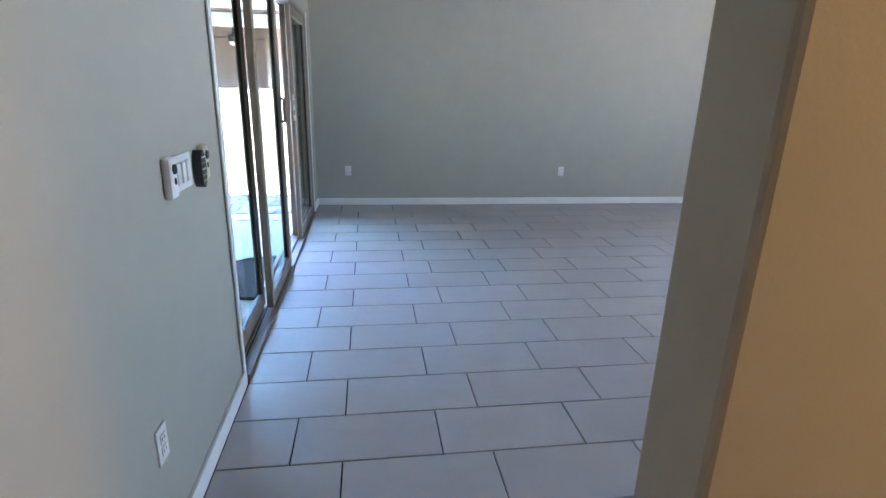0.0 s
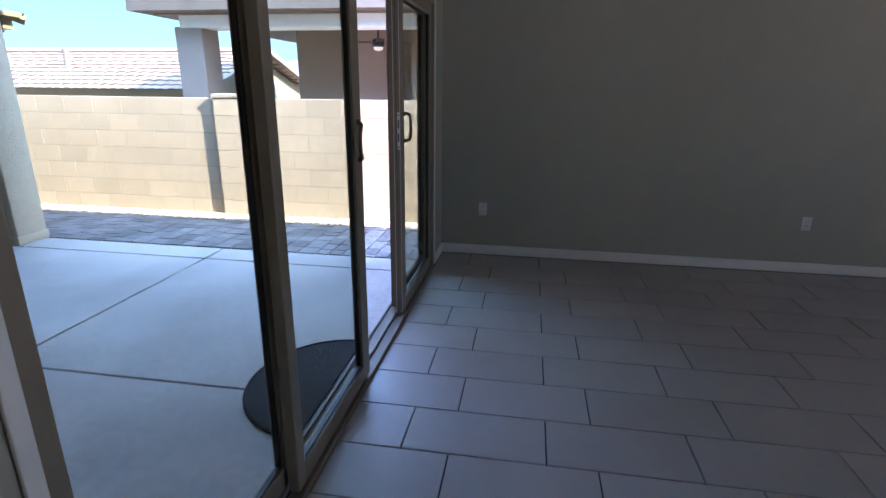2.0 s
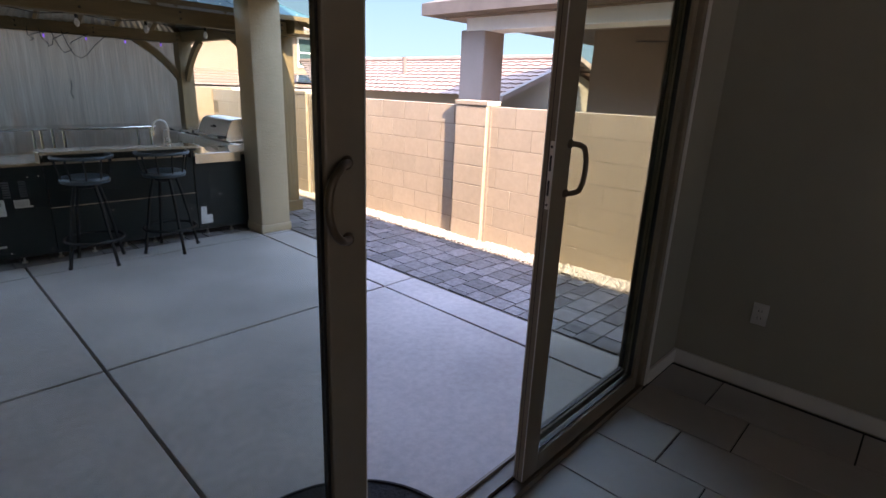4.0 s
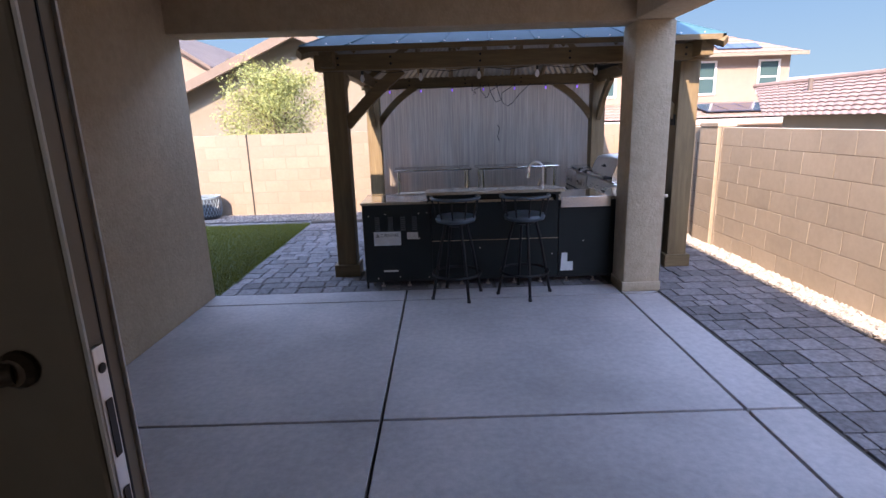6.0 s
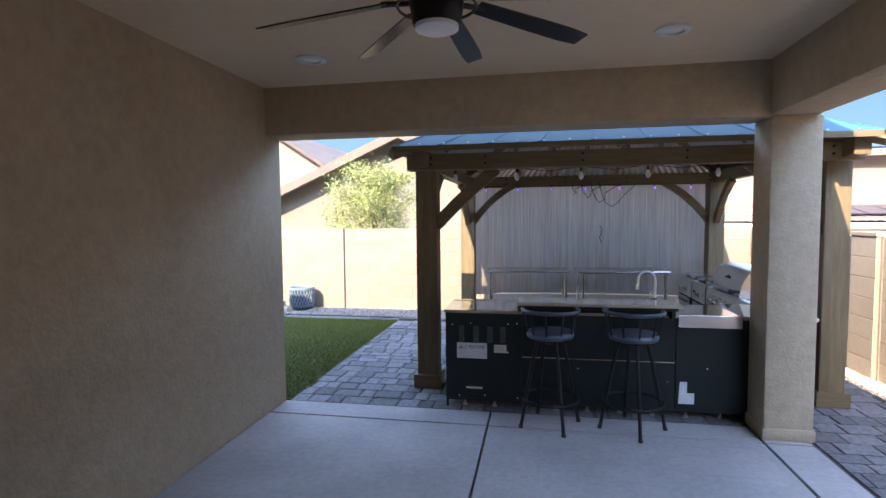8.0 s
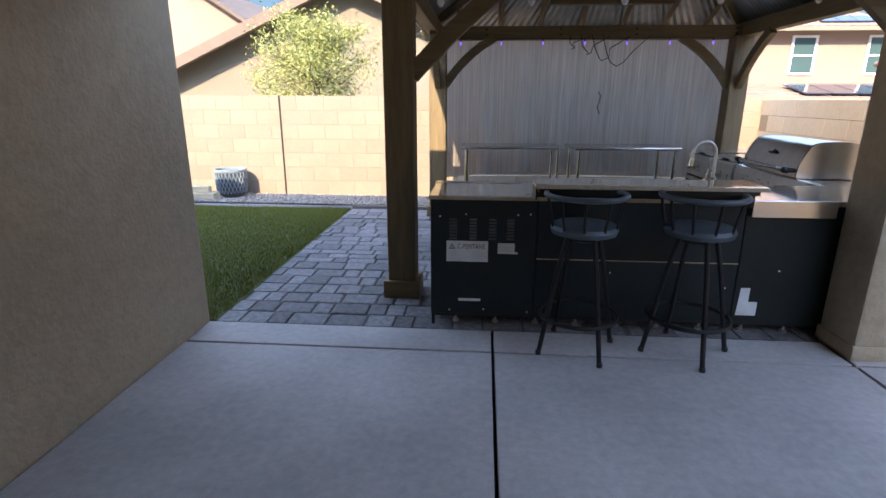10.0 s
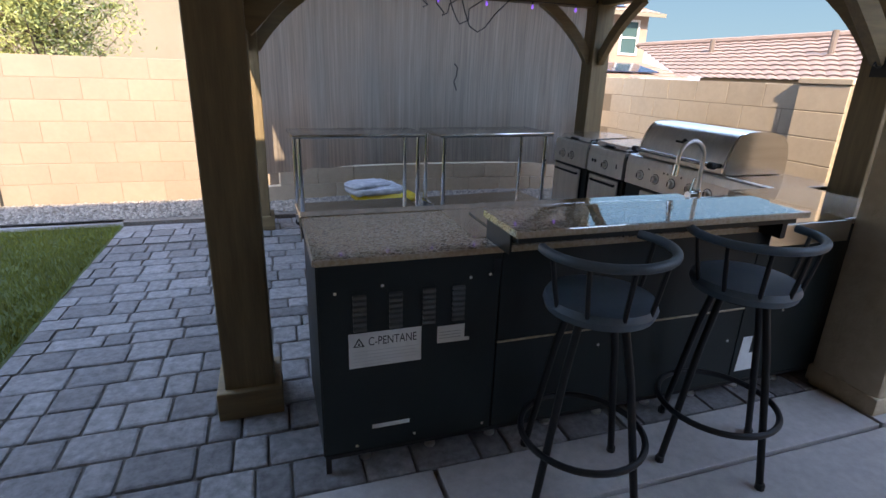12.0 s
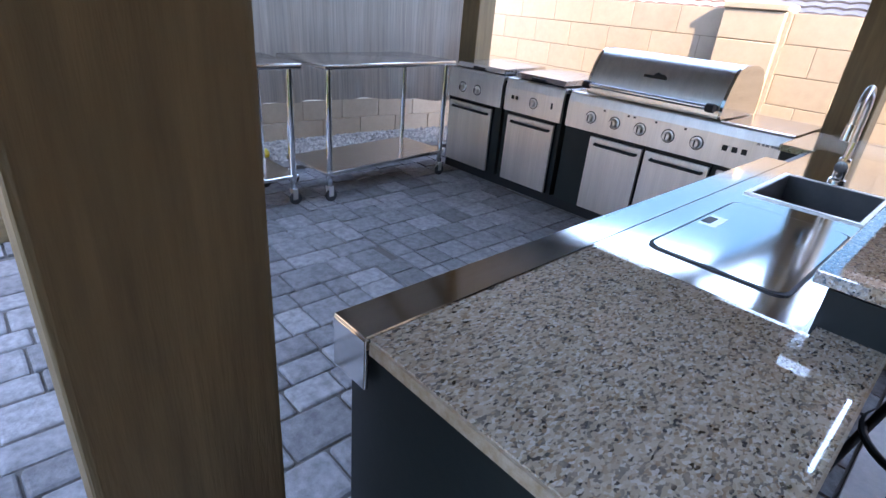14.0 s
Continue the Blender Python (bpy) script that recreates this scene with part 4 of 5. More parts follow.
for x0, y0, x1, y1 in ((0.66, 5.632, 1.405, 6.0455), (1.775, 5.632, 1.969, 6.0455), (1.405, 5.632, 1.775, 5.705), (1.405, 5.985, 1.775, 6.0455)):
    part("steel_plate", box(x0, y0, 0.8525, x1, y1, 0.8545), STEEL_POLISHED, top, "flat steel plate round lid and sink")
bm = box(1.969, 5.535, 0.8525, 2.42, 6.0455, 0.8545)
part("steel_plate", bm, STEEL_POLISHED, top, "flat steel end plate")
bm = box(1.97, 5.522, 0.755, 2.44, 5.53, 0.853, bevel=0.002)
part("steel_apron", bm, STEEL_H, top, "bright steel apron")

part("rough_edge", box(0.07, 5.54, 0.8285, 0.0765, 6.04, 0.849), GRANITE_EDGE, top)
bar = thing("raised_bar", (1.3, 5.5, 0.92), "raised polished granite bar on a black riser", "bar counter")
part("riser", box(0.712, 5.565, 0.852, 1.93, 5.62, 0.927), BLACK_PANEL, bar)
part("end_riser", box(0.706, 5.44, 0.852, 0.714, 5.64, 0.922), BLACK_PANEL, bar)
part("soffit", box(0.72, 5.41, 0.9, 1.94, 5.64, 0.926), BLACK_PANEL, bar)
part("slab", box(0.7, 5.385, 0.926, 1.975, 5.665, 0.951, bevel=0.003), GRANITE, bar)
part("rough_edge", box(0.703, 5.3815, 0.927, 1.97, 5.3865, 0.948), GRANITE_EDGE, bar)

# drop-in cooler lid, sink and tap
ZT = 0.8546    # top of the island
lid = thing("cooler_lid", (1.0, 5.85, ZT), "flush stainless steel drop-in cooler lid", "cooler lid")


def rrect(x0, y0, x1, y1, r, n=5):
    pts = []
    for cx, cy, a0 in ((x1 - r, y0 + r, -90), (x1 - r, y1 - r, 0), (x0 + r, y1 - r, 90), (x0 + r, y0 + r, 180)):
        pts += [(cx + r * math.cos(radians(a0 + 90 * i / n)), cy + r * math.sin(radians(a0 + 90 * i / n))) for i in range(n + 1)]
    return pts


bm = bmesh.new()
prism(bm, rrect(0.757, 5.695, 1.277, 5.98, 0.03), 'z', ZT, ZT + 0.003)
part("gasket", bm, BLACK_PLASTIC, lid)
bm = bmesh.new()
prism(bm, rrect(0.764, 5.702, 1.27, 5.973, 0.028), 'z', ZT + 0.001, ZT + 0.0045)
panel = part("panel", bm, STEEL_POLISHED, lid)
part("pull_plate", box(1.0, 5.925, ZT + 0.004, 1.09, 5.967, ZT + 0.006, bevel=0.001), STEEL_H, panel)
part("finger_hole", box(1.01, 5.942, ZT + 0.005, 1.065, 5.965, ZT + 0.0068), BLACK_PLASTIC, panel)
sink = thing("sink", (1.6, 5.85, ZT), "stainless steel drop-in bar sink", "sink")
bm = bmesh.new()
for x0, y0, x1, y1 in ((1.396, 5.693, 1.41, 5.997), (1.77, 5.693, 1.784, 5.997), (1.41, 5.693, 1.77, 5.708), (1.41, 5.982, 1.77, 5.997)):
    bx(bm, x0, y0, ZT + 0.0005, x1, y1, ZT + 0.005)
part("rim", bm, STEEL, sink)
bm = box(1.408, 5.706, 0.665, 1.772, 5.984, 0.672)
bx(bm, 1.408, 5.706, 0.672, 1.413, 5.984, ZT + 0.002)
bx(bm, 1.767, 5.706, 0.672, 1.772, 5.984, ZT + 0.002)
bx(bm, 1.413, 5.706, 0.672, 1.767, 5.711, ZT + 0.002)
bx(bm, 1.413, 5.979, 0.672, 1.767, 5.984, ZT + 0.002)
part("basin", bm, SHADED_STEEL, sink, "deep steel basin with its shade in the colour")
part("drain", lathe(bmesh.new(), [(0.045, 0.0), (0.045, 0.003), (0.034, 0.004), (0.03, 0.001)], (1.59, 5.85, 0.672), 20), CHROME, sink)
TX, TY = 1.86, 5.86
tap = thing("tap", (TX, TY, ZT), "tall chrome gooseneck tap with side lever", "tap")
part("base", lathe(bmesh.new(), [(0.027, 0), (0.027, 0.01), (0.02, 0.014), (0.019, 0.08), (0.014, 0.085)], (TX, TY, ZT), 18), CHROME, tap, smooth=True)
pts = [(TX, TY, 0.93), (TX, TY, 1.09)] + [(TX - 0.07 + 0.07 * math.cos(a), TY, 1.09 + 0.075 * math.sin(a)) for a in [math.pi * i / 10 for i in range(1, 11)]] + [(TX - 0.14, TY, 1.06)]
part("spout", tube(bmesh.new(), pts, 0.0105, 12), STEEL, tap, smooth=True)
part("spray_head", tube(bmesh.new(), [(TX - 0.14, TY, 1.06), (TX - 0.145, TY, 1.01)], [0.0135, 0.0155], 12), CHROME, tap, smooth=True)
part("lever", tube(bmesh.new(), [(TX, TY, 0.915), (TX - 0.055, TY - 0.004, 0.915)], [0.019, 0.019], 14), CHROME, tap, smooth=True)
part("lever_rod", tube(bmesh.new(), [(TX - 0.045, TY - 0.004, 0.925), (TX - 0.035, TY - 0.01, 0.995)], [0.005, 0.004], 8), CHROME, tap, smooth=True)

# labels on the island front
def sticker(x0, z0, x1, z1, label, notch=None):
    s = thing("paper_label", ((x0 + x1) / 2, 5.5555, z0), label, "label")
    if notch:
        bm = bmesh.new()
        prism(bm, notch, 'y', 5.5545, 5.5557)
    else:
        bm = box(x0, 5.5545, z0, x1, 5.5557, z1)
    part("paper", bm, PAPER, s)
    return s


def lettering(text, x, z, size, parent, depth_y):
    cu = bpy.data.curves.new("lettering", 'FONT')
    cu.body = text
    cu.size = size
    cu.extrude = 0.0003
    tmp = bpy.data.objects.new("lettering_src", cu)
    scene.collection.objects.link(tmp)
    dg = bpy.context.evaluated_depsgraph_get()
    me = bpy.data.meshes.new_from_object(tmp.evaluated_get(dg))
    bpy.data.objects.remove(tmp)
    me.transform(Matrix.Translation((x, depth_y, z)) @ Matrix.Rotation(radians(90), 4, 'X') @ Matrix.Diagonal((1.0, 1.42, 1.0, 1.0)))
    me.materials.clear()
    me.materials.append(INK)
    ob = new("lettering", me)
    under(ob, parent)
    return ob


lab = sticker(0.18, 0.43, 0.44, 0.565, "white C-PENTANE warning label on the black panel")
lettering("C-PENTANE", 0.248, 0.514, 0.0325, lab, 5.5542)
bm = bmesh.new()
prism(bm, [(0.195, 0.512), (0.236, 0.512), (0.2155, 0.548)], 'y', 5.5541, 5.5546)
tri = part("triangle", bm, INK, lab)
bm = bmesh.new()
prism(bm, [(0.203, 0.516), (0.228, 0.516), (0.2155, 0.54)], 'y', 5.5538, 5.5542)
part("triangle_field", bm, PAPER, tri)
bm = bmesh.new()
prism(bm, [(0.211, 0.518), (0.22, 0.518), (0.2155, 0.532)], 'y', 5.5535, 5.5539)
part("flame", bm, INK, tri)
for i in range(5):
    part("text_line", box(0.192, 5.554, 0.44 + i * 0.013, 0.428 - (0.1 if i == 0 else 0.01 * (i % 2)), 5.5546, 0.4415 + i * 0.013), FAINT_INK, lab)
l2 = sticker(0.5, 0.485, 0.62, 0.555, "small torn white label on the black panel", [(0.5, 0.487), (0.625, 0.485), (0.625, 0.5), (0.605, 0.5), (0.605, 0.555), (0.5, 0.555)])
for i in range(3):
    part("text_line", box(0.508, 5.554, 0.505 + i * 0.012, 0.59, 5.5546, 0.507 + i * 0.012), GREY_INK, l2)
sticker(0.258, 0.165, 0.4, 0.182, "narrow white paper strip on the black panel")
sticker(1.99, 0.13, 2.1, 0.3, "torn white label on the black panel", [(1.985, 0.125), (2.105, 0.125), (2.105, 0.215), (2.05, 0.215), (2.05, 0.305), (1.995, 0.305)])

# right-hand cooking run
KX = 2.78
corner_top = thing("corner_worktop", (2.9, 5.9, 0.82), "pale polished granite corner worktop", "worktop")
part("slab", box(2.421, 5.58, 0.812, 3.0, 6.2, 0.842, bevel=0.003), GRANITE, corner_top)
cb = thing("corner_cabinet", (2.9, 5.9, 0.0), "black panelled corner cabinet", "cabinet")
part("body", box(2.47, 5.6, 0.07, 2.985, 6.2, 0.81, bevel=0.003), BLACK_PANEL, cb)
part("plinth", box(2.5, 5.63, 0.0, 2.96, 6.17, 0.07), BLACK_METAL, cb)

plinth = single("plinth", box(KX + 0.04, 6.2, 0.0, 3.36, 8.76, 0.075), BLACK_METAL, "black plinth under the cooking run", "plinth")


def knob(y, z, r, parent):
    k = part("knob", lathe(bmesh.new(), [(r * 1.35, 0.0), (r * 1.35, -0.004), (r, -0.006), (r * 0.95, -0.03), (r * 0.8, -0.034)], (KX - 0.004, y, z), 18, 'x'), STEEL, parent, "steel knob", smooth=True)
    part("bezel", lathe(bmesh.new(), [(r * 1.6, 0.002), (r * 1.6, -0.003)], (KX - 0.002, y, z), 18, 'x'), BLACK_PLASTIC, k)
    part("pointer", box(KX - 0.044, y - 0.002, z - r * 0.7, KX - 0.036, y + 0.002, z + r * 0.7), INK, k)


def bar_handle(y0, y1, z, parent, r=0.0095):
    pts = [(KX, y0, z), (KX - 0.034, y0 + 0.004, z), (KX - 0.036, y0 + 0.03, z), (KX - 0.036, y1 - 0.03, z), (KX - 0.034, y1 - 0.004, z), (KX, y1, z)]
    part("handle", tube(bmesh.new(), pts, r, 10), BLACK_METAL, parent, "dark bar handle", smooth=True)


def cook_unit(y0, y1, label, knobs, doors, lid_box=True):
    """A built-in cooker: body, sloped control panel, doors, plate lid."""
    u = thing("cooker_unit", (KX + 0.3, (y0 + y1) / 2, 0.075), label, "cooker")
    part("body", box(KX + 0.02, y0, 0.075, 3.36, y1, 0.8), BLACK_PANEL, u)
    bm = bmesh.new()
    prism(bm, [(KX - 0.004, 0.6), (KX - 0.004, 0.765), (KX + 0.008, 0.815), (KX + 0.016, 0.8255), (KX + 0.06, 0.8265), (KX + 0.06, 0.6)], 'y', y0 + 0.002, y1 - 0.002)
    part("control_panel", bm, STEEL, u, "brushed steel control panel")
    part("cook_top", box(KX + 0.03, y0 + 0.002, 0.8, 3.37, y1 - 0.002, 0.825, bevel=0.003), STEEL_H, u)
    for k in knobs:
        knob(k, 0.69, 0.025, u)
    for a, b in doors:
        part("gap", box(KX + 0.002, a - 0.004, 0.08, KX + 0.02, b + 0.004, 0.596), BLACK_METAL, u)
        d = part("door", box(KX - 0.014, a, 0.088, KX + 0.01, b, 0.575, bevel=0.003), STEEL, u, "brushed steel door")
        bar_handle(a + 0.03, b - 0.05, 0.535, d)
        for z in (0.583, 0.591):
            part("vent_slot", box(KX - 0.006, a + 0.02, z, KX + 0.001, b - 0.02, z + 0.004), BLACK_METAL, d)
    if lid_box:
        bm = bmesh.new()
        prism(bm, [(KX + 0.035, 0.838), (KX + 0.06, 0.87), (3.31, 0.885), (3.33, 0.838)], 'y', y0 + 0.04, y1 - 0.04)
        pl = part("plate_lid", bm, STEEL_H, u, "flat steel burner lid")
        part("lid_pull", box(KX + 0.028, (y0 + y1) / 2 - 0.06, 0.84, KX + 0.04, (y0 + y1) / 2 + 0.06, 0.858), BLACK_METAL, pl)
        part("lid_rest", box(KX + 0.07, y0 + 0.06, 0.825, 3.3, y1 - 0.06, 0.838), BLACK_METAL, u)
    return u


cook_unit(8.17, 8.75, "stainless steel double side burner with closed lid", (8.585, 8.425), ((8.25, 8.71),))
u2 = cook_unit(7.62, 8.14, "stainless steel power burner with closed lid", (7.87,), ((7.66, 8.08),))
part("warning_mark", box(KX - 0.006, 7.7, 0.68, KX - 0.0045, 7.715, 0.72), INK, u2)
for y in (8.02, 8.06):
    part("button", box(KX - 0.012, y - 0.01, 0.69, KX - 0.004, y + 0.01, 0.715, bevel=0.002), BLACK_PLASTIC, u2)
grill = cook_unit(6.24, 7.58, "large stainless steel gas grill with closed hood", (7.39, 7.215, 7.04, 6.86, 6.69), ((6.99, 7.36), (6.58, 6.97), (6.27, 6.54)), False)
for y in (7.3, 7.13, 7.09, 6.95, 6.77):
    part("indicator", box(KX - 0.006, y - 0.007, 0.745, KX - 0.003, y + 0.007, 0.757), BLACK_PLASTIC, grill)
for y in (6.535, 6.484, 6.434):
    part("switch", box(KX - 0.011, y - 0.014, 0.685, KX - 0.004, y + 0.014, 0.715, bevel=0.003), BLACK_PLASTIC, grill)
for i, w in enumerate((0.02, 0.012, 0.016, 0.012, 0.014)):
    part("nameplate_bar", box(KX - 0.0055, 6.285 + i * 0.022, 0.752, KX - 0.0035, 6.285 + i * 0.022 + w, 0.764), GREY_INK, grill)
# grill hood with a leaning front
prof = [(KX + 0.03, 0.832), (KX + 0.018, 0.845), (KX + 0.018, 0.87), (KX + 0.03, 0.93), (KX + 0.055, 0.995), (KX + 0.082, 1.045), (KX + 0.102, 1.072), (KX + 0.128, 1.091),
        (KX + 0.17, 1.102), (KX + 0.25, 1.107), (3.14, 1.105), (3.24, 1.085), (3.3, 1.03), (3.325, 0.95), (3.33, 0.832)]
bm = bmesh.new()
prism(bm, prof, 'y', 6.63, 7.46)
hood = part("hood", bm, STEEL, grill, "brushed steel grill hood with a leaning front", smooth=True)
for y in (6.612, 7.46):
    bm = bmesh.new()
    prism(bm, [(p[0] - (0.004 if p[0] < 3.1 else -0.004), p[1] + (0.005 if p[1] > 0.84 else 0)) for p in prof], 'y', y, y + 0.018)
    part("hood_cheek", bm, STEEL_H, hood)
HH = (KX - 0.05, 0.893)
part("hood_handle", tube(bmesh.new(), [(HH[0], 6.66, HH[1]), (HH[0], 7.43, HH[1])], 0.015, 16), CHROME, hood, "steel hood handle", smooth=True)
for y in (6.655, 7.435):
    part("handle_end", lathe(bmesh.new(), [(0.012, -0.028), (0.023, -0.022), (0.025, 0.0), (0.023, 0.022), (0.012, 0.028)], (HH[0], y, HH[1]), 18, 'y'), BLACK_METAL, hood, smooth=True)
    part("handle_post", tube(bmesh.new(), [(HH[0], y, HH[1]), (KX + 0.03, y, HH[1] - 0.004)], [0.018, 0.016], 12), BLACK_METAL, hood)
bm = bmesh.new()
prism(bm, [(6.98, 0.985), (7.12, 0.985), (7.12, 1.0), (7.06, 1.0), (7.05, 1.012), (7.035, 1.02), (7.02, 1.012), (7.0, 1.012), (6.98, 0.999)], 'x', KX + 0.044, KX + 0.056)
part("emblem", bm, BLACK_METAL, hood)

# ---- bar stools ----
def stool(at, turn, legs):
    """Black tubular swivel bar stool with padded seat and hoop back."""
    s = thing("bar_stool", (0, 0, 0), "black metal bar stool with a padded grey seat", "bar stool", "stools at the bar")
    part("seat", lathe(bmesh.new(), [(0.15, 0.70), (0.176, 0.705), (0.185, 0.73), (0.176, 0.752), (0.12, 0.764), (0.03, 0.766)], (0, 0, 0), 30), VINYL, s, "padded dark vinyl seat", smooth=True)
    part("seat_plate", lathe(bmesh.new(), [(0.05, 0.655), (0.09, 0.67), (0.1, 0.695), (0.16, 0.70)], (0, 0, 0), 24), BLACK_METAL, s, smooth=True)
    for k in range(4):
        a = radians(legs + 90 * k)
        c, sn = math.cos(a), math.sin(a)
        leg = part("leg", tube(bmesh.new(), [(0.1 * c, 0.1 * sn, 0.69), (0.15 * c, 0.15 * sn, 0.5), (0.245 * c, 0.245 * sn, 0.0)], 0.0135, 10), BLACK_METAL, s, smooth=True)
        part("foot_cap", lathe(bmesh.new(), [(0.017, 0.0), (0.017, 0.02), (0.014, 0.025)], (0.245 * c, 0.245 * sn, 0.0), 10), BLACK_PLASTIC, leg)
    part("foot_ring", tube(bmesh.new(), [(0.218 * math.cos(a), 0.218 * math.sin(a), 0.22) for a in [2 * math.pi * i / 40 for i in range(40)]], 0.012, 8, closed=True), BLACK_METAL, s, smooth=True)
    # hoop back opens towards +y
    arc = [radians(180 - 18 + (180 + 36) * i / 24) for i in range(25)]
    hoop = [(0.215 * math.cos(a), 0.205 * math.sin(a) - 0.0, 0.918) for a in arc]
    part("backrest", tube(bmesh.new(), hoop, 0.0155, 12), VINYL, s, "padded curved backrest", smooth=True)
    for i in (2, 6, 10, 14, 18, 22):
        a = arc[i]
        part("spindle", tube(bmesh.new(), [(0.175 * math.cos(a), 0.175 * math.sin(a), 0.74), (0.19 * math.cos(a), 0.185 * math.sin(a), 0.8), (0.212 * math.cos(a), 0.202 * math.sin(a), 0.914)], 0.008, 8), BLACK_METAL, s, smooth=True)
    s.matrix_basis = pose(*at, 0, 0, turn)
    return s


stool((0.965, 5.275, 0.0), 8, 15)
stool((1.588, 5.285, 0.0), -14, 18)

# ---- steel work tables ----
def work_table(at, turn, w, d, label):
    """Stainless work table with rolled edges and an undershelf, on castors; at is its front corner."""
    t = thing("work_table", (0, 0, 0), label, "table", "steel work tables")
    bm = box(0, 0, 0.862, w, d, 0.898, bevel=0.011)
    part("tabletop", bm, STEEL_H, t, smooth=True)
    part("shelf", box(0.03, 0.03, 0.185, w - 0.03, d - 0.03, 0.212, bevel=0.006), STEEL_H, t)
    for x in (0.06, w - 0.06):
        for y in (0.05, d - 0.05):
            l = part("leg", tube(bmesh.new(), [(x, y, 0.11), (x, y, 0.865)], 0.0195, 14), CHROME, t, smooth=True)
            part("shelf_collar", tube(bmesh.new(), [(x, y, 0.182), (x, y, 0.216)], 0.024, 14), CHROME, l, smooth=True)
            c = part("castor", lathe(bmesh.new(), [(0.038, -0.012), (0.042, -0.008), (0.042, 0.008), (0.038, 0.012)], (x + 0.012, y, 0.042), 18, 'y'), RUBBER, t)
            bm = box(x - 0.02, y - 0.02, 0.088, x + 0.02, y + 0.02, 0.112, bevel=0.003)
            bx(bm, x - 0.015, y - 0.018, 0.04, x + 0.02, y - 0.014, 0.09)
            bx(bm, x - 0.015, y + 0.014, 0.04, x + 0.02, y + 0.018, 0.09)
            part("fork", bm, STEEL, c)
    t.matrix_basis = pose(*at, 0, 0, turn)
    return t


work_table((0.15, 8.42, 0.0), 3, 1.16, 0.5, "stainless steel work table with undershelf on castors")
work_table((1.42, 8.41, 0.0), 5, 1.2, 0.55, "stainless steel work table beside the cooking run")

# low curved planter edge behind the tables, and bags lying on it
edge = thing("planter_wall", (1.5, 9.9, 0.0), "low pink block planter wall behind the gazebo", "planter wall")
for course in range(2):
    for i in range(10):
        x = -0.15 + 0.405 * (i + 0.5 * course)
        u = (x + 0.2) / 3.7
        y = 9.8 + 0.15 * math.sin(math.pi * u)
        bm = box(-0.2, -0.05, 0.0, 0.2, 0.05, 0.176, bevel=0.004)
        turn = math.atan(0.15 * math.pi / 3.7 * math.cos(math.pi * u))
        bmesh.ops.transform(bm, matrix=Matrix.Translation((x + 0.2, y, 0.02 + 0.179 * course)) @ Matrix.Rotation(turn, 4, 'Z'), verts=bm.verts[:])
        part("block", bm, BLOCK, edge)


def bag(cx, cy, z, lx, ly, h, turn, m, label, seed):
    """A lumpy filled sack lying flat."""
    bm = bmesh.new()
    bmesh.ops.create_icosphere(bm, subdivisions=4, radius=1.0)
    c, s = math.cos(turn), math.sin(turn)
    for v in bm.verts:
        x, y, w = v.co
        k = abs(x) ** 0.35 * (1 if x > 0 else -1)
        q = abs(y) ** 0.35 * (1 if y > 0 else -1)
        n = noise.noise((x * 2.2 + seed, y * 2.2, w * 2)) * 0.34 + noise.noise((x * 7 + seed, y * 5, 1)) * 0.18
        zz = h * (0.5 + w * (0.5 + n))
        X, Y = k * lx / 2, q * ly / 2
        v.co = (cx + X * c - Y * s, cy + X * s + Y * c, z + max(0, zz))
    return single("garden_bag", bm, m, label, "bag", "", "", True)


bag(1.14, 9.5, 0.05, 0.7, 0.42, 0.1, 0.1, YELLOW, "yellow plastic sack lying on the gravel", 1)
bag(1.04, 9.5, 0.135, 0.62, 0.38, 0.1, 0.2, WHITE_BAG, "white plastic sack lying on the yellow one", 5)
bag(0.97, 9.5, 0.2, 0.5, 0.3, 0.075, 0.35, WHITE_BAG, "small white plastic sack on the pile", 9)

# ---- planter pot, timber offcuts ----
pot = thing("planter_pot", (-3.25, 9.72, 0.04), "round grey-blue ceramic pot with a diamond relief", "plant pot")
part("pot_body", lathe(bmesh.new(), [(0.15, 0.0), (0.185, 0.03), (0.21, 0.12), (0.221, 0.24), (0.219, 0.36)], (-3.25, 9.72, 0.04), 32), CERAMIC_SHADED, pot, smooth=True)
# rim in the paler ceramic, which paints in the sunlit top
part("rim", lathe(bmesh.new(), [(0.219, 0.36), (0.223, 0.366), (0.223, 0.396), (0.217, 0.402), (0.203, 0.4), (0.198, 0.3), (0.05, 0.28)], (-3.25, 9.72, 0.04), 32), CERAMIC, pot, "ceramic rim, coloured paler for the sun on it", smooth=True)
bm = bmesh.new()
for k in range(26):
    for d in (1, -1):
        a0 = 2 * math.pi * k / 26
        tube(bm, [(-3.25 + r * math.cos(a0 + d * i * 0.13), 9.72 + r * math.sin(a0 + d * i * 0.13), 0.04 + z) for i, (r, z) in enumerate(((0.197, 0.06), (0.213, 0.13), (0.219, 0.2), (0.222, 0.27), (0.221, 0.355)))], 0.005, 5)
part("relief", bm, CERAMIC, pot)
for i, (y, z, l) in enumerate(((9.45, 0.04, 1.0), (9.52, 0.13, 0.9), (9.62, 0.04, 1.1))):
    single("timber_plank", box(-4.38, y - 0.045, z, -4.38 + l, y + 0.045, z + 0.085, bevel=0.004), PINE, "pale sawn timber offcut lying on the gravel", "plank", "timber offcuts")

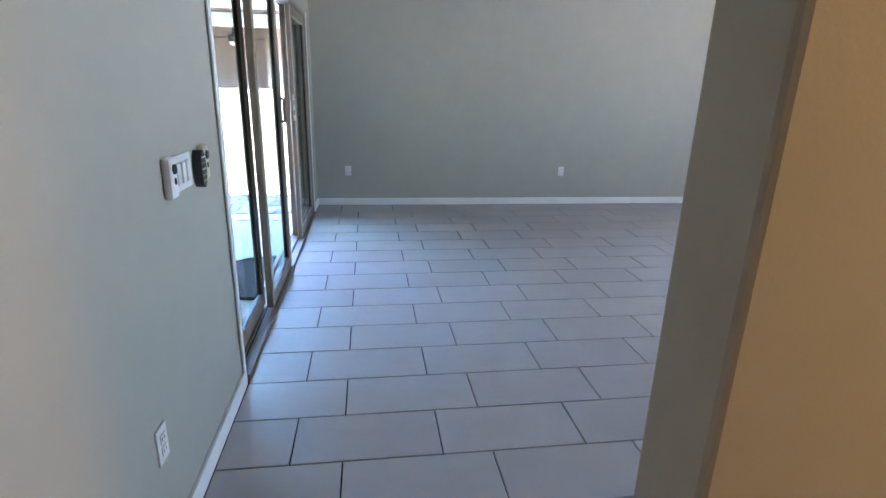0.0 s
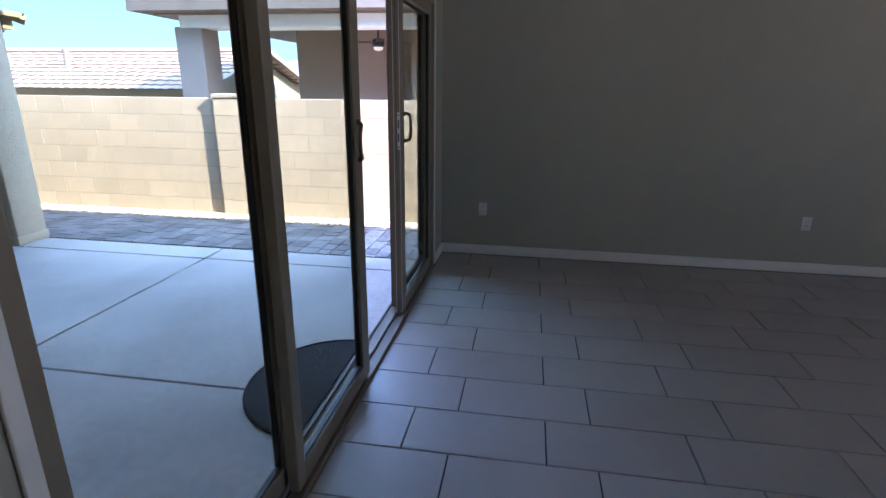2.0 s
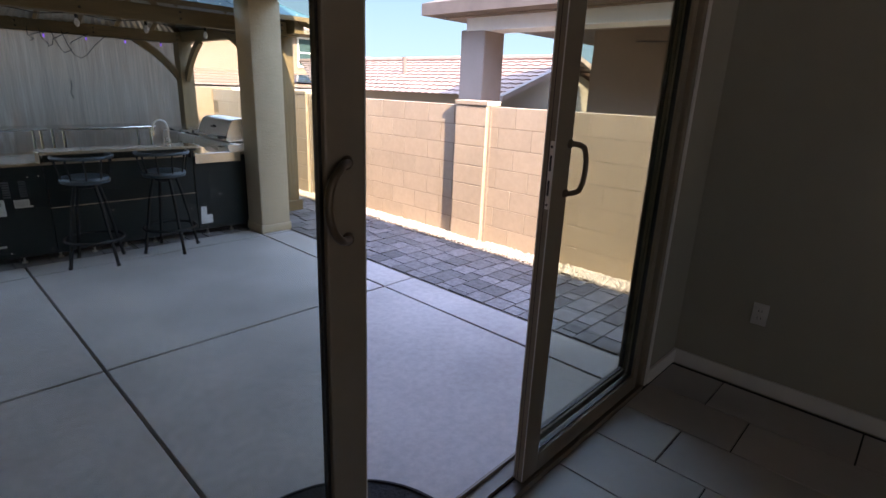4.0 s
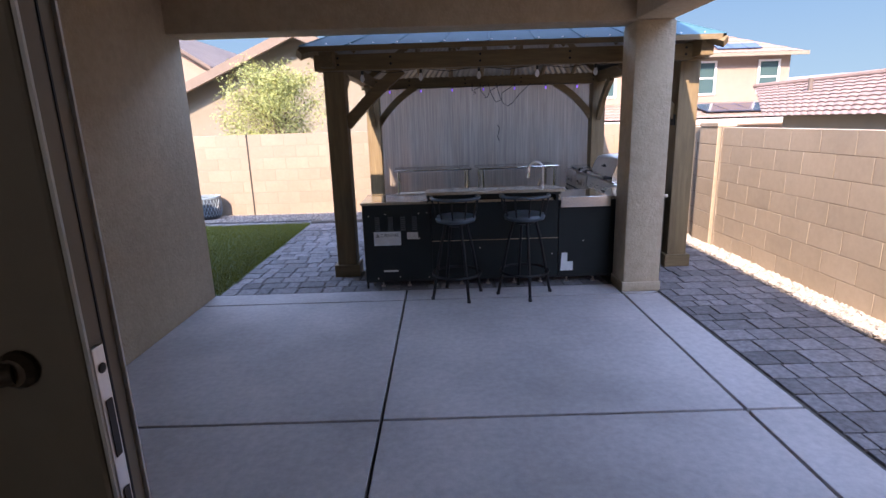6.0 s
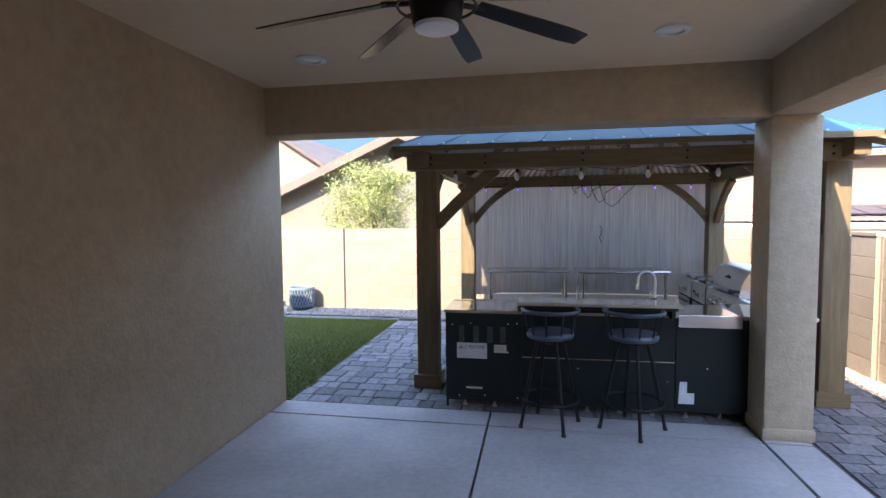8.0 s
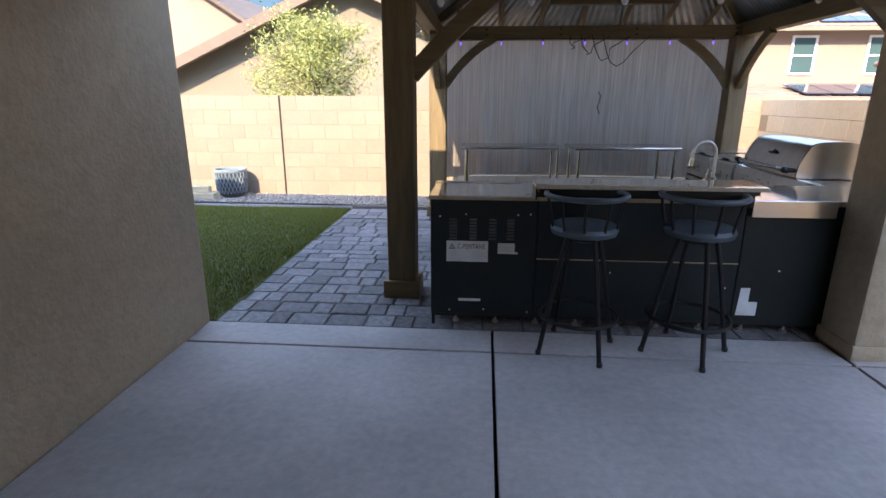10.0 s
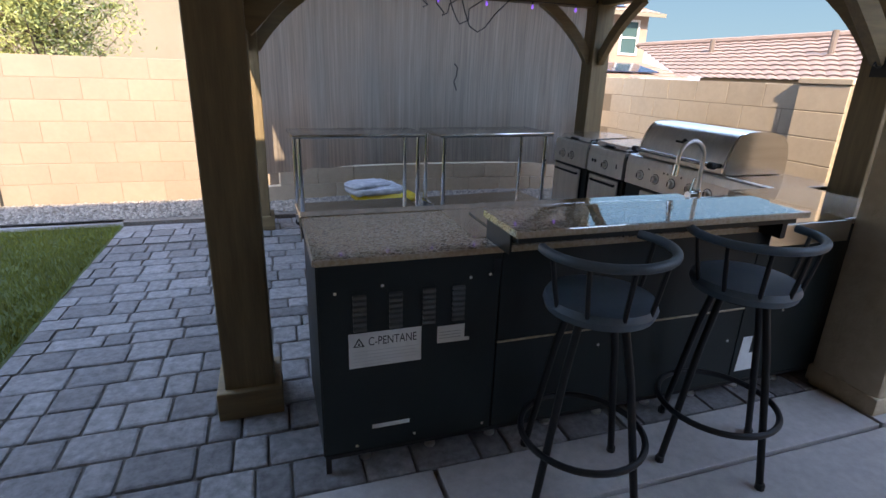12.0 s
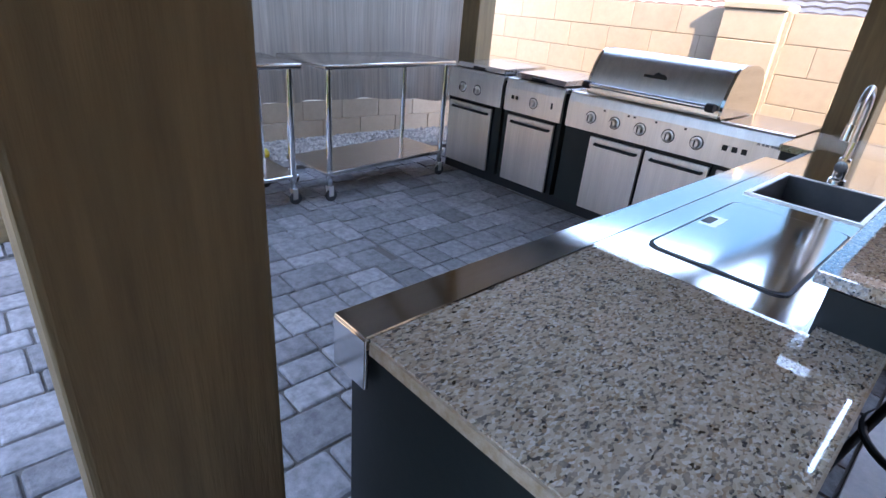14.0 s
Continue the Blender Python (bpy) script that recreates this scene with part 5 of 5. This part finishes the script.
# ---- neighbours ----
def tile_roof(name, a, b, c, d, waves, rows, mat_, parent, label=""):
    """Clay tile slope: eave a-b, ridge d-c, with waves across and stepped rows."""
    a, b, c, d = (Vector(v) for v in (a, b, c, d))
    nr = (b - a).cross(d - a).normalized()
    if nr.z < 0:
        nr = -nr
    bm = bmesh.new()
    m = waves * 5
    prev = None
    for r in range(rows):
        for e in (0, 1):
            k = (r + e * 0.999) / rows
            lift = 0.03 * (1 - e)
            row = []
            for i in range(m + 1):
                u = i / m
                p = a.lerp(b, u).lerp(d.lerp(c, u), k)
                row.append(bm.verts.new(p + nr * (lift + 0.022 * abs(math.sin(math.pi * waves * u)))))
            if prev:
                for i in range(m):
                    bm.faces.new((prev[i], prev[i + 1], row[i + 1], row[i]))
            prev = row
    bmesh.ops.recalc_face_normals(bm, faces=bm.faces[:])
    return part(name, bm, mat_, parent, label)


def window(x0, x1, z0, z1, y, parent, wallname="window"):
    w = part("window", box(x0 - 0.09, y - 0.06, z0 - 0.09, x1 + 0.09, y, z0, bevel=0.01), WHITE_PAINT, parent)
    part("frame", box(x0 - 0.09, y - 0.05, z1, x1 + 0.09, y, z1 + 0.09), WHITE_PAINT, w)
    part("frame", box(x0 - 0.09, y - 0.05, z0, x0, y, z1), WHITE_PAINT, w)
    part("frame", box(x1, y - 0.05, z0, x1 + 0.09, y, z1), WHITE_PAINT, w)
    zm = (z0 + z1) / 2
    part("sash", box(x0, y - 0.04, zm - 0.03, x1, y, zm + 0.03), WHITE_PAINT, w)
    part("pane", box(x0, y - 0.02, z0, x1, y - 0.002, zm - 0.03), WINDOW_GLASS, w)
    part("pane", box(x0, y - 0.02, zm + 0.03, x1, y - 0.002, z1), WINDOW_GLASS, w)


# next door to the right, with its covered patio
nb = thing("neighbour_house", (8.0, 2.0, -0.3), "brown stucco neighbour house with a covered patio", "house")
part("wall", box(8.0, -5.0, -0.3, 12.0, 4.6, 2.6), HOUSE_BROWN, nb)
part("side_wall", box(7.0, 0.4, -0.3, 7.98, 2.2, 2.6), HOUSE_PINK, nb)
part("column", box(5.98, 5.2, -0.3, 6.44, 5.65, 2.4, bevel=0.02), HOUSE_BROWN, nb)
part("patio_beam", box(5.98, -5.0, 2.38, 6.42, 5.55, 2.56, bevel=0.01), WHITE_PAINT, nb)
bm = bmesh.new()
prism(bm, [(5.6, 2.58), (5.6, 2.74), (9.0, 3.7), (12.5, 2.74), (12.5, 2.58)], 'y', -6.0, 6.1)
part("roof", bm, TERRACOTTA_GREY, nb)
part("soffit", box(5.9, -5.0, 2.56, 8.0, 5.9, 2.58), HOUSE_BROWN, nb)
nf = thing("neighbour_fan", (7.0, 2.75, 2.56), "dark ceiling fan under the neighbour's patio cover", "ceiling fan")
part("downrod", tube(bmesh.new(), [(7.0, 2.75, 2.57), (7.0, 2.75, 2.28)], 0.015, 8), BLACK_METAL, nf)
part("motor_housing", lathe(bmesh.new(), [(0.03, 0.08), (0.1, 0.05), (0.1, -0.03), (0.08, -0.06)], (7.0, 2.75, 2.24), 18), BLACK_METAL, nf)
part("lamp_lens", lathe(bmesh.new(), [(0.08, -0.06), (0.07, -0.1), (0.02, -0.12)], (7.0, 2.75, 2.24), 18), LAMP_WHITE, nf)
for k in range(4):
    a = radians(20 + 90 * k)
    bm = box(0.12, -0.055, -0.006, 0.62, 0.055, 0.006)
    bmesh.ops.transform(bm, matrix=Matrix.Translation((7.0, 2.75, 2.25)) @ Matrix.Rotation(a, 4, 'Z'), verts=bm.verts[:])
    part("blade", bm, BLACK_METAL, nf)

# long low roof further back
nb2 = thing("long_house", (12.0, 13.0, -1.5), "cream house with a long terracotta tile roof", "house")
part("wall", box(9.4, 7.5, -1.5, 14.6, 14.0, 1.46), HOUSE_CREAM, nb2)
bm = bmesh.new()
prism(bm, [(9.4, 1.46), (14.6, 1.46), (12.0, 2.3)], 'y', 7.5, 14.0)
part("gable", bm, HOUSE_CREAM, nb2)
tile_roof("roof_slope", (9.0, 7.2, 1.44), (9.0, 14.2, 1.44), (12.0, 19.8, 2.4), (12.0, 7.2, 2.4), 30, 10, TERRACOTTA, nb2, "terracotta tile slope")
tile_roof("roof_slope", (15.0, 14.2, 1.44), (15.0, 7.2, 1.44), (12.0, 7.2, 2.4), (12.0, 19.8, 2.4), 30, 10, TERRACOTTA, nb2, "terracotta tile slope")
part("ridge", tube(bmesh.new(), [(12.0, 7.2, 2.44), (12.0, 19.8, 2.44)], 0.09, 8), TERRACOTTA, nb2)
bm = bmesh.new()
prism(bm, [(8.95, 1.36), (12.0, 2.36), (15.05, 1.36), (15.05, 1.48), (12.0, 2.47), (8.95, 1.48)], 'y', 7.1, 7.22)
part("bargeboard", bm, HOUSE_BROWN, nb2)
for y, x in ((12.0, 10.6), (15.5, 11.0)):
    part("roof_vent", tube(bmesh.new(), [(x, y, 1.9), (x, y, 2.42)], 0.06, 8), TERRACOTTA_GREY, nb2)

# two-storey house behind
nb3 = thing("two_storey_house", (12.0, 30.0, -1.5), "pinkish two-storey house with solar panels", "house")
part("wall", box(4.0, 26.0, -1.5, 17.1, 36.0, 4.12), HOUSE_PINK, nb3)
for x0, x1 in ((12.8, 13.62), (15.72, 16.55), (8.0, 9.0)):
    window(x0, x1, 2.48, 3.82, 26.0, nb3)
tile_roof("roof_slope", (3.4, 25.4, 4.16), (17.4, 25.4, 4.16), (13.5, 30.0, 6.0), (7.5, 30.0, 6.0), 46, 8, TERRACOTTA, nb3, "terracotta tile slope")
bm = bmesh.new()
prism(bm, [(25.4, 4.14), (30.0, 5.98), (36.6, 4.14)], 'x', 7.5, 13.5)
part("roof_core", bm, TERRACOTTA, nb3)
bm = bmesh.new()
vs = [bm.verts.new(v) for v in ((17.4, 25.4, 4.16), (17.4, 36.6, 4.16), (13.5, 30.0, 6.0))]
bm.faces.new(vs)
part("roof_hip", bm, TERRACOTTA, nb3)
part("fascia", box(3.3, 25.32, 4.02, 17.5, 25.42, 4.18), HOUSE_CREAM, nb3)
for i in range(3):
    bm = bmesh.new()
    x = 13.6 + i * 0.68
    prism(bm, [(x, 4.4), (x + 0.65, 4.4), (x + 0.65, 5.1), (x, 5.1)], 'y', 25.75, 25.8)
    bmesh.ops.rotate(bm, cent=(13, 25.77, 4.4), matrix=Matrix.Rotation(radians(-66), 3, 'X'), verts=bm.verts[:])
    part("solar_panel", bm, SOLAR, nb3)
tile_roof("porch_roof", (6.0, 22.4, 1.36), (17.2, 22.4, 1.36), (17.2, 26.0, 2.08), (6.0, 26.0, 2.08), 38, 6, TERRACOTTA, nb3, "terracotta tile slope")
part("porch_fascia", box(6.0, 22.3, 1.14, 17.2, 22.42, 1.33), WHITE_PAINT, nb3)
part("porch_wall", box(6.4, 22.8, -1.5, 17.0, 26.0, 1.2), HOUSE_PINK, nb3)
for i in range(4):
    bm = bmesh.new()
    x = 12.0 + i * 0.95
    prism(bm, [(x, 1.62), (x + 0.9, 1.62), (x + 0.9, 1.66), (x, 1.66)], 'y', 23.1, 24.8)
    bmesh.ops.rotate(bm, cent=(13, 23.1, 1.62), matrix=Matrix.Rotation(radians(11.8), 3, 'X'), verts=bm.verts[:])
    part("solar_panel", bm, SOLAR, nb3)

# gabled house behind the back fence
nb4 = thing("gabled_house", (-2.5, 16.0, -0.5), "pale stucco gabled house behind the back fence", "house")
bm = bmesh.new()
prism(bm, [(-9.0, -0.5), (5.0, -0.5), (5.0, 1.0), (-2.5, 3.68), (-9.0, 1.0)], 'y', 14.0, 24.0)
part("wall", bm, HOUSE_CREAM, nb4)
for s in (-1, 1):
    x1 = -9.6 if s < 0 else 5.6
    z1 = 3.76 - abs(x1 + 2.5) * 0.435
    e = ((x1, 13.55, z1), (x1, 24.4, z1), (-2.5, 24.4, 3.78), (-2.5, 13.55, 3.78))
    tile_roof("roof_slope", *e, 36, 16, TERRACOTTA_GREY, nb4, "brown tile slope")
    bm = bmesh.new()
    prism(bm, [(x1, z1 - 0.2), (-2.5, 3.58), (-2.5, 3.8), (x1, z1 + 0.02)], 'y', 13.5, 13.62)
    part("bargeboard", bm, BARGE, nb4)
    bm = bmesh.new()
    prism(bm, [(x1, z1 - 0.05), (-2.5, 3.73), (-2.5, 3.76), (x1, z1 - 0.02)], 'y', 13.62, 24.2)
    part("soffit", bm, HOUSE_PINK, nb4)
nb5 = thing("far_house", (-9.0, 20.0, -0.5), "pinkish stucco house further behind", "house")
bm = bmesh.new()
prism(bm, [(-14.0, -0.5), (-6.4, -0.5), (-6.4, 3.42), (-8.3, 4.65), (-14.0, 4.65)], 'y', 18.0, 26.0)
part("wall", bm, HOUSE_PINK, nb5)
bm = bmesh.new()
prism(bm, [(-6.2, 3.34), (-6.2, 3.46), (-8.4, 4.88), (-8.4, 4.76)], 'y', 17.7, 26.2)
part("roof", bm, TERRACOTTA_GREY, nb5)

# tree behind the back fence
tree = thing("tree", (-2.4, 11.4, -0.2), "young yellow-green tree with fine leaves behind the fence", "tree")
rg = random.Random(21)
bm = tube(bmesh.new(), [(-2.4, 11.4, -0.2), (-2.38, 11.42, 0.8), (-2.42, 11.4, 1.5), (-2.35, 11.4, 2.75)], [0.07, 0.06, 0.045, 0.012], 8)
part("trunk", bm, BARK, tree)
tips = []
bm = bmesh.new()
for k in range(64):
    a = rg.uniform(0, 6.28)
    h = rg.uniform(0.9, 2.35)
    l = rg.uniform(0.35, 0.95) * (1.3 - abs(h - 1.3) * 0.62)
    p0 = Vector((-2.4, 11.4, h))
    p1 = p0 + Vector((math.cos(a) * l * 0.5, math.sin(a) * l * 0.5, l * 0.35))
    p2 = p0 + Vector((math.cos(a) * l, math.sin(a) * l, l * rg.uniform(0.45, 0.9)))
    tube(bm, [p0, p1, p2], [0.014, 0.009, 0.003], 5)
    tips += [p0.lerp(p1, 0.6), p1, p1.lerp(p2, 0.4), p1.lerp(p2, 0.8), p2]
part("limb", bm, BARK, tree)
vs, fs = [], []
for t in tips:
    for _ in range(64):
        c = t + Vector((rg.gauss(0, 0.11), rg.gauss(0, 0.11), rg.gauss(0, 0.1)))
        d = Vector((rg.uniform(-1, 1), rg.uniform(-1, 1), rg.uniform(-0.6, 1))).normalized()
        w = d.cross(Vector((rg.uniform(-1, 1), rg.uniform(-1, 1), rg.uniform(-1, 1)))).normalized() * rg.uniform(0.006, 0.011)
        l = d * rg.uniform(0.022, 0.042)
        k = len(vs)
        vs += [c - l, c + w, c + l, c - w]
        fs.append((k, k + 1, k + 2, k + 3))
me = bpy.data.meshes.new("crown")
me.from_pydata([tuple(v) for v in vs], [], fs)
me.materials.append(LEAF)
under(new("crown", me), tree)

# far sky
DOME = bpy.data.materials.new("far_sky")
DOME.use_nodes = True
dn = DOME.node_tree
dn.nodes.remove(dn.nodes["Principled BSDF"])
em = dn.nodes.new("ShaderNodeEmission")
dc = dn.nodes.new("ShaderNodeTexCoord")
dx = dn.nodes.new("ShaderNodeSeparateXYZ")
dn.links.new(dc.outputs["Object"], dx.inputs[0])
dm = dn.nodes.new("ShaderNodeMapRange")
dm.inputs["From Min"].default_value, dm.inputs["From Max"].default_value = 0.0, 330.0
dn.links.new(dx.outputs["Z"], dm.inputs["Value"])
dr = dn.nodes.new("ShaderNodeValToRGB")
dr.color_ramp.elements[0].color = (0.42, 0.72, 0.95, 1)
dr.color_ramp.elements[1].color = (0.1, 0.36, 0.85, 1)
dn.links.new(dm.outputs[0], dr.inputs[0])
dn.links.new(dr.outputs[0], em.inputs[0])
em.inputs[1].default_value = 0.09
dn.links.new(em.outputs[0], dn.nodes["Material Output"].inputs[0])
bm = bmesh.new()
prev = None
for i in range(97):
    a = 2 * math.pi * i / 96
    col = []
    for k in range(7):
        e = radians(-3 + 24 * k / 6)
        col.append(bm.verts.new((900 * math.cos(a) * math.cos(e), 900 * math.sin(a) * math.cos(e), 900 * math.sin(e))))
    if prev:
        for k in range(6):
            bm.faces.new((prev[k], col[k], col[k + 1], prev[k + 1]))
    prev = col
setting("backdrop_sky", bm, DOME, "clear blue sky above the horizon", "sky")

# mountains
bm = bmesh.new()
rg = random.Random(6)
n = 120
prev = None
for i in range(n + 1):
    a = radians(-70 + 140 * i / n)
    x, y = 600 * math.sin(a), 600 * math.cos(a)
    h = 16 + 22 * abs(noise.noise((i * 0.07, 3.1, 0))) + 10 * abs(noise.noise((i * 0.21, 7.1, 0))) + 12 * math.exp(-((i - 92) / 8) ** 2)
    q = [bm.verts.new((x, y, -5)), bm.verts.new((x * 1.05, y * 1.05, h + 4))]
    if prev:
        bm.faces.new((prev[0], q[0], q[1], prev[1]))
    prev = q
setting("backdrop", bm, MOUNTAIN, "hazy violet mountains on the horizon", "mountains")

# ---- pieces: floor tiles, pavers, fence blocks ----
def piece_mesh(name, lx, ly, lz, bevel, material, seg=1):
    bm = bmesh.new()
    vs = bmesh.ops.create_cube(bm, size=1.0, matrix=Matrix.Diagonal((lx, ly, lz, 1)))["verts"]
    if bevel:
        es = list({e for v in vs for e in v.link_edges})
        bmesh.ops.bevel(bm, geom=es, offset=bevel, segments=seg, profile=0.5, affect='EDGES')
    return mesh_of(name, bm, material)


# floor tiles, 0.61 x 0.305 m, each row shifted by a third to and fro
g = 0.0075
full = piece_mesh("tile", 0.305 - g, 0.61 - g, 0.014, 0.001, TILE)
half_meshes = {}
for r in range(-16, 12):
    x0 = -0.88 + 0.305 * r
    x1 = x0 + 0.305
    off = 0.501 if r % 2 == 0 else 0.706
    if x1 < -5.9 or x0 > RX:
        continue
    for k in range(-2, 11):
        y1 = off - 0.61 * k + 0.61
        y0 = y1 - 0.61
        a, b = max(y0, -5.4), min(y1, 0.985)
        if b - a < 0.02:
            continue
        xa, xb = max(x0, -5.98), min(x1, RX)
        if x0 < -3.4 and b < -0.9:
            continue
        if xb - xa < 0.02:
            continue
        if b - a > 0.605 and xb - xa > 0.3:
            piece("tile", full, ((x0 + x1) / 2, (y0 + y1) / 2, ZI - 0.007), floor_in)
        else:
            key = (round(xb - xa, 3), round(b - a, 3))
            if key not in half_meshes:
                half_meshes[key] = piece_mesh("tile", key[0] - g, key[1] - g, 0.014, 0.001, TILE)
            piece("tile", half_meshes[key], ((xa + xb) / 2, (a + b) / 2, ZI - 0.007), floor_in)

# pavers in courses of mixed stones
paving = tagged(new("paving", mesh_of("paving", box(3.93, 5.0, -0.15, 3.935, 5.5, -0.02), SAND)), "grey tumbled concrete pavers in mixed sizes", "pavement", "", "structure")
rg = random.Random(77)
PAV = {}
for lx in (0.13, 0.19, 0.26):
    for ly in (0.135, 0.19):
        for v in range(2):
            PAV[lx, ly, v] = piece_mesh("paver", lx - 0.007, ly - 0.007, 0.05, 0.011 + 0.004 * v, PAVER, 2)
joined = bmesh.new()
count = 0


def lay(x0, x1, y0, y1, singly):
    global count
    y = y0
    last = None
    while y < y1 - 0.05:
        ly = rg.choice((0.135, 0.19, 0.19))
        short = y + ly > y1
        ly = min(ly, y1 - y)
        x = x0 - rg.uniform(0, 0.12)
        while x < x1 - 0.03:
            lx = rg.choice((0.13, 0.19, 0.19, 0.26))
            xa, xb = max(x, x0), min(x + lx, x1)
            cut = short or xb - xa < lx - 0.001
            w = xb - xa
            cx, cy = (xa + xb) / 2, y + ly / 2
            z = -0.025 + rg.uniform(-0.003, 0.002)
            if w > 0.045:
                if singly and count < 300 and not cut:
                    count += 1
                    piece("paver", PAV[lx, ly, rg.randrange(2)], (cx, cy, z), paving, rg.uniform(-0.012, 0.012))
                else:
                    b = bmesh.ops.create_cube(joined, size=1.0, matrix=Matrix.Translation((cx, cy, z)) @ Matrix.Rotation(rg.uniform(-0.012, 0.012), 4, 'Z') @ Matrix.Diagonal((w - 0.008, ly - 0.008, 0.05, 1)))["verts"]
                    top = [v for v in b if v.co.z > z]
                    for v in top:
                        v.co.x += (cx - v.co.x) * 0.035
                        v.co.y += (cy - v.co.y) * 0.035
            x += lx
        y += ly


lay(WX + 0.04, 1.35, 5.475, 8.6, True)
lay(1.35, 2.8, 6.14, 8.4, False)
lay(1.35, 2.83, 8.4, 9.2, False)
lay(WX + 0.04, 1.35, 8.6, 9.2, False)
lay(1.35, 2.45, 5.475, 6.14, False)
lay(2.83, 3.9, -1.0, 9.2, False)
pj = new("paver_field", mesh_of("paver_field", joined, PAVER_JOINED))
under(pj, paving)
tagged(pj, kind="stuff")

# fence blocks
blk = piece_mesh("block", 0.1, 0.4 - 0.006, 0.203 - 0.006, 0.0015, BLOCK)
for c in range(7):
    z = 0.0 + 0.203 * c + 0.1
    off = 0.0 if c % 2 else 0.2
    for k in range(0, 30):
        y = -2.0 + 0.4 * k + off
        piece("block", blk, (FXR + 0.05, y, z), fence_r)
for p in (3.53, 6.84, 0.19):
    ps = setting("fence_pilaster", box(FXR - 0.035, p, 0.0, FXR + 0.15, p + 0.42, 1.455), MORTAR, "tan block fence pilaster", "pilaster")
    pm = piece_mesh("block", 0.06, 0.42 - 0.004, 0.2045 - 0.006, 0.004, BLOCK)
    for c in range(7):
        piece("block", pm, (FXR - 0.012, p + 0.21, 0.1 + 0.203 * c), ps)
    piece("cap", piece_mesh("cap", 0.22, 0.44, 0.045, 0.005, BLOCK), (FXR + 0.06, p + 0.21, 1.445), ps)
    bm = box(FXR - 0.003, p - 0.03, 0.0, FXR + 0.02, p - 0.004, 1.42)
    part("joint_strip", bm, MORTAR_LIGHT, ps)
# same blocks as the side fence, in the darkened colour that offsets the sun
bb_ = piece_mesh("block", 0.4 - 0.006, 0.1, 0.203 - 0.006, 0.003, BLOCK_PINK_DIMMED)
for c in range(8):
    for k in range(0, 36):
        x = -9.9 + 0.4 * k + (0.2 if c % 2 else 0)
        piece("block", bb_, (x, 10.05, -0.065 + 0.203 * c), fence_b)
for x in (-2.55, -5.9):
    setting("fence_joint", box(x - 0.012, 9.992, 0.0, x + 0.012, 9.999, 1.456), JOINT, "dark control joint in the back fence", "fence")
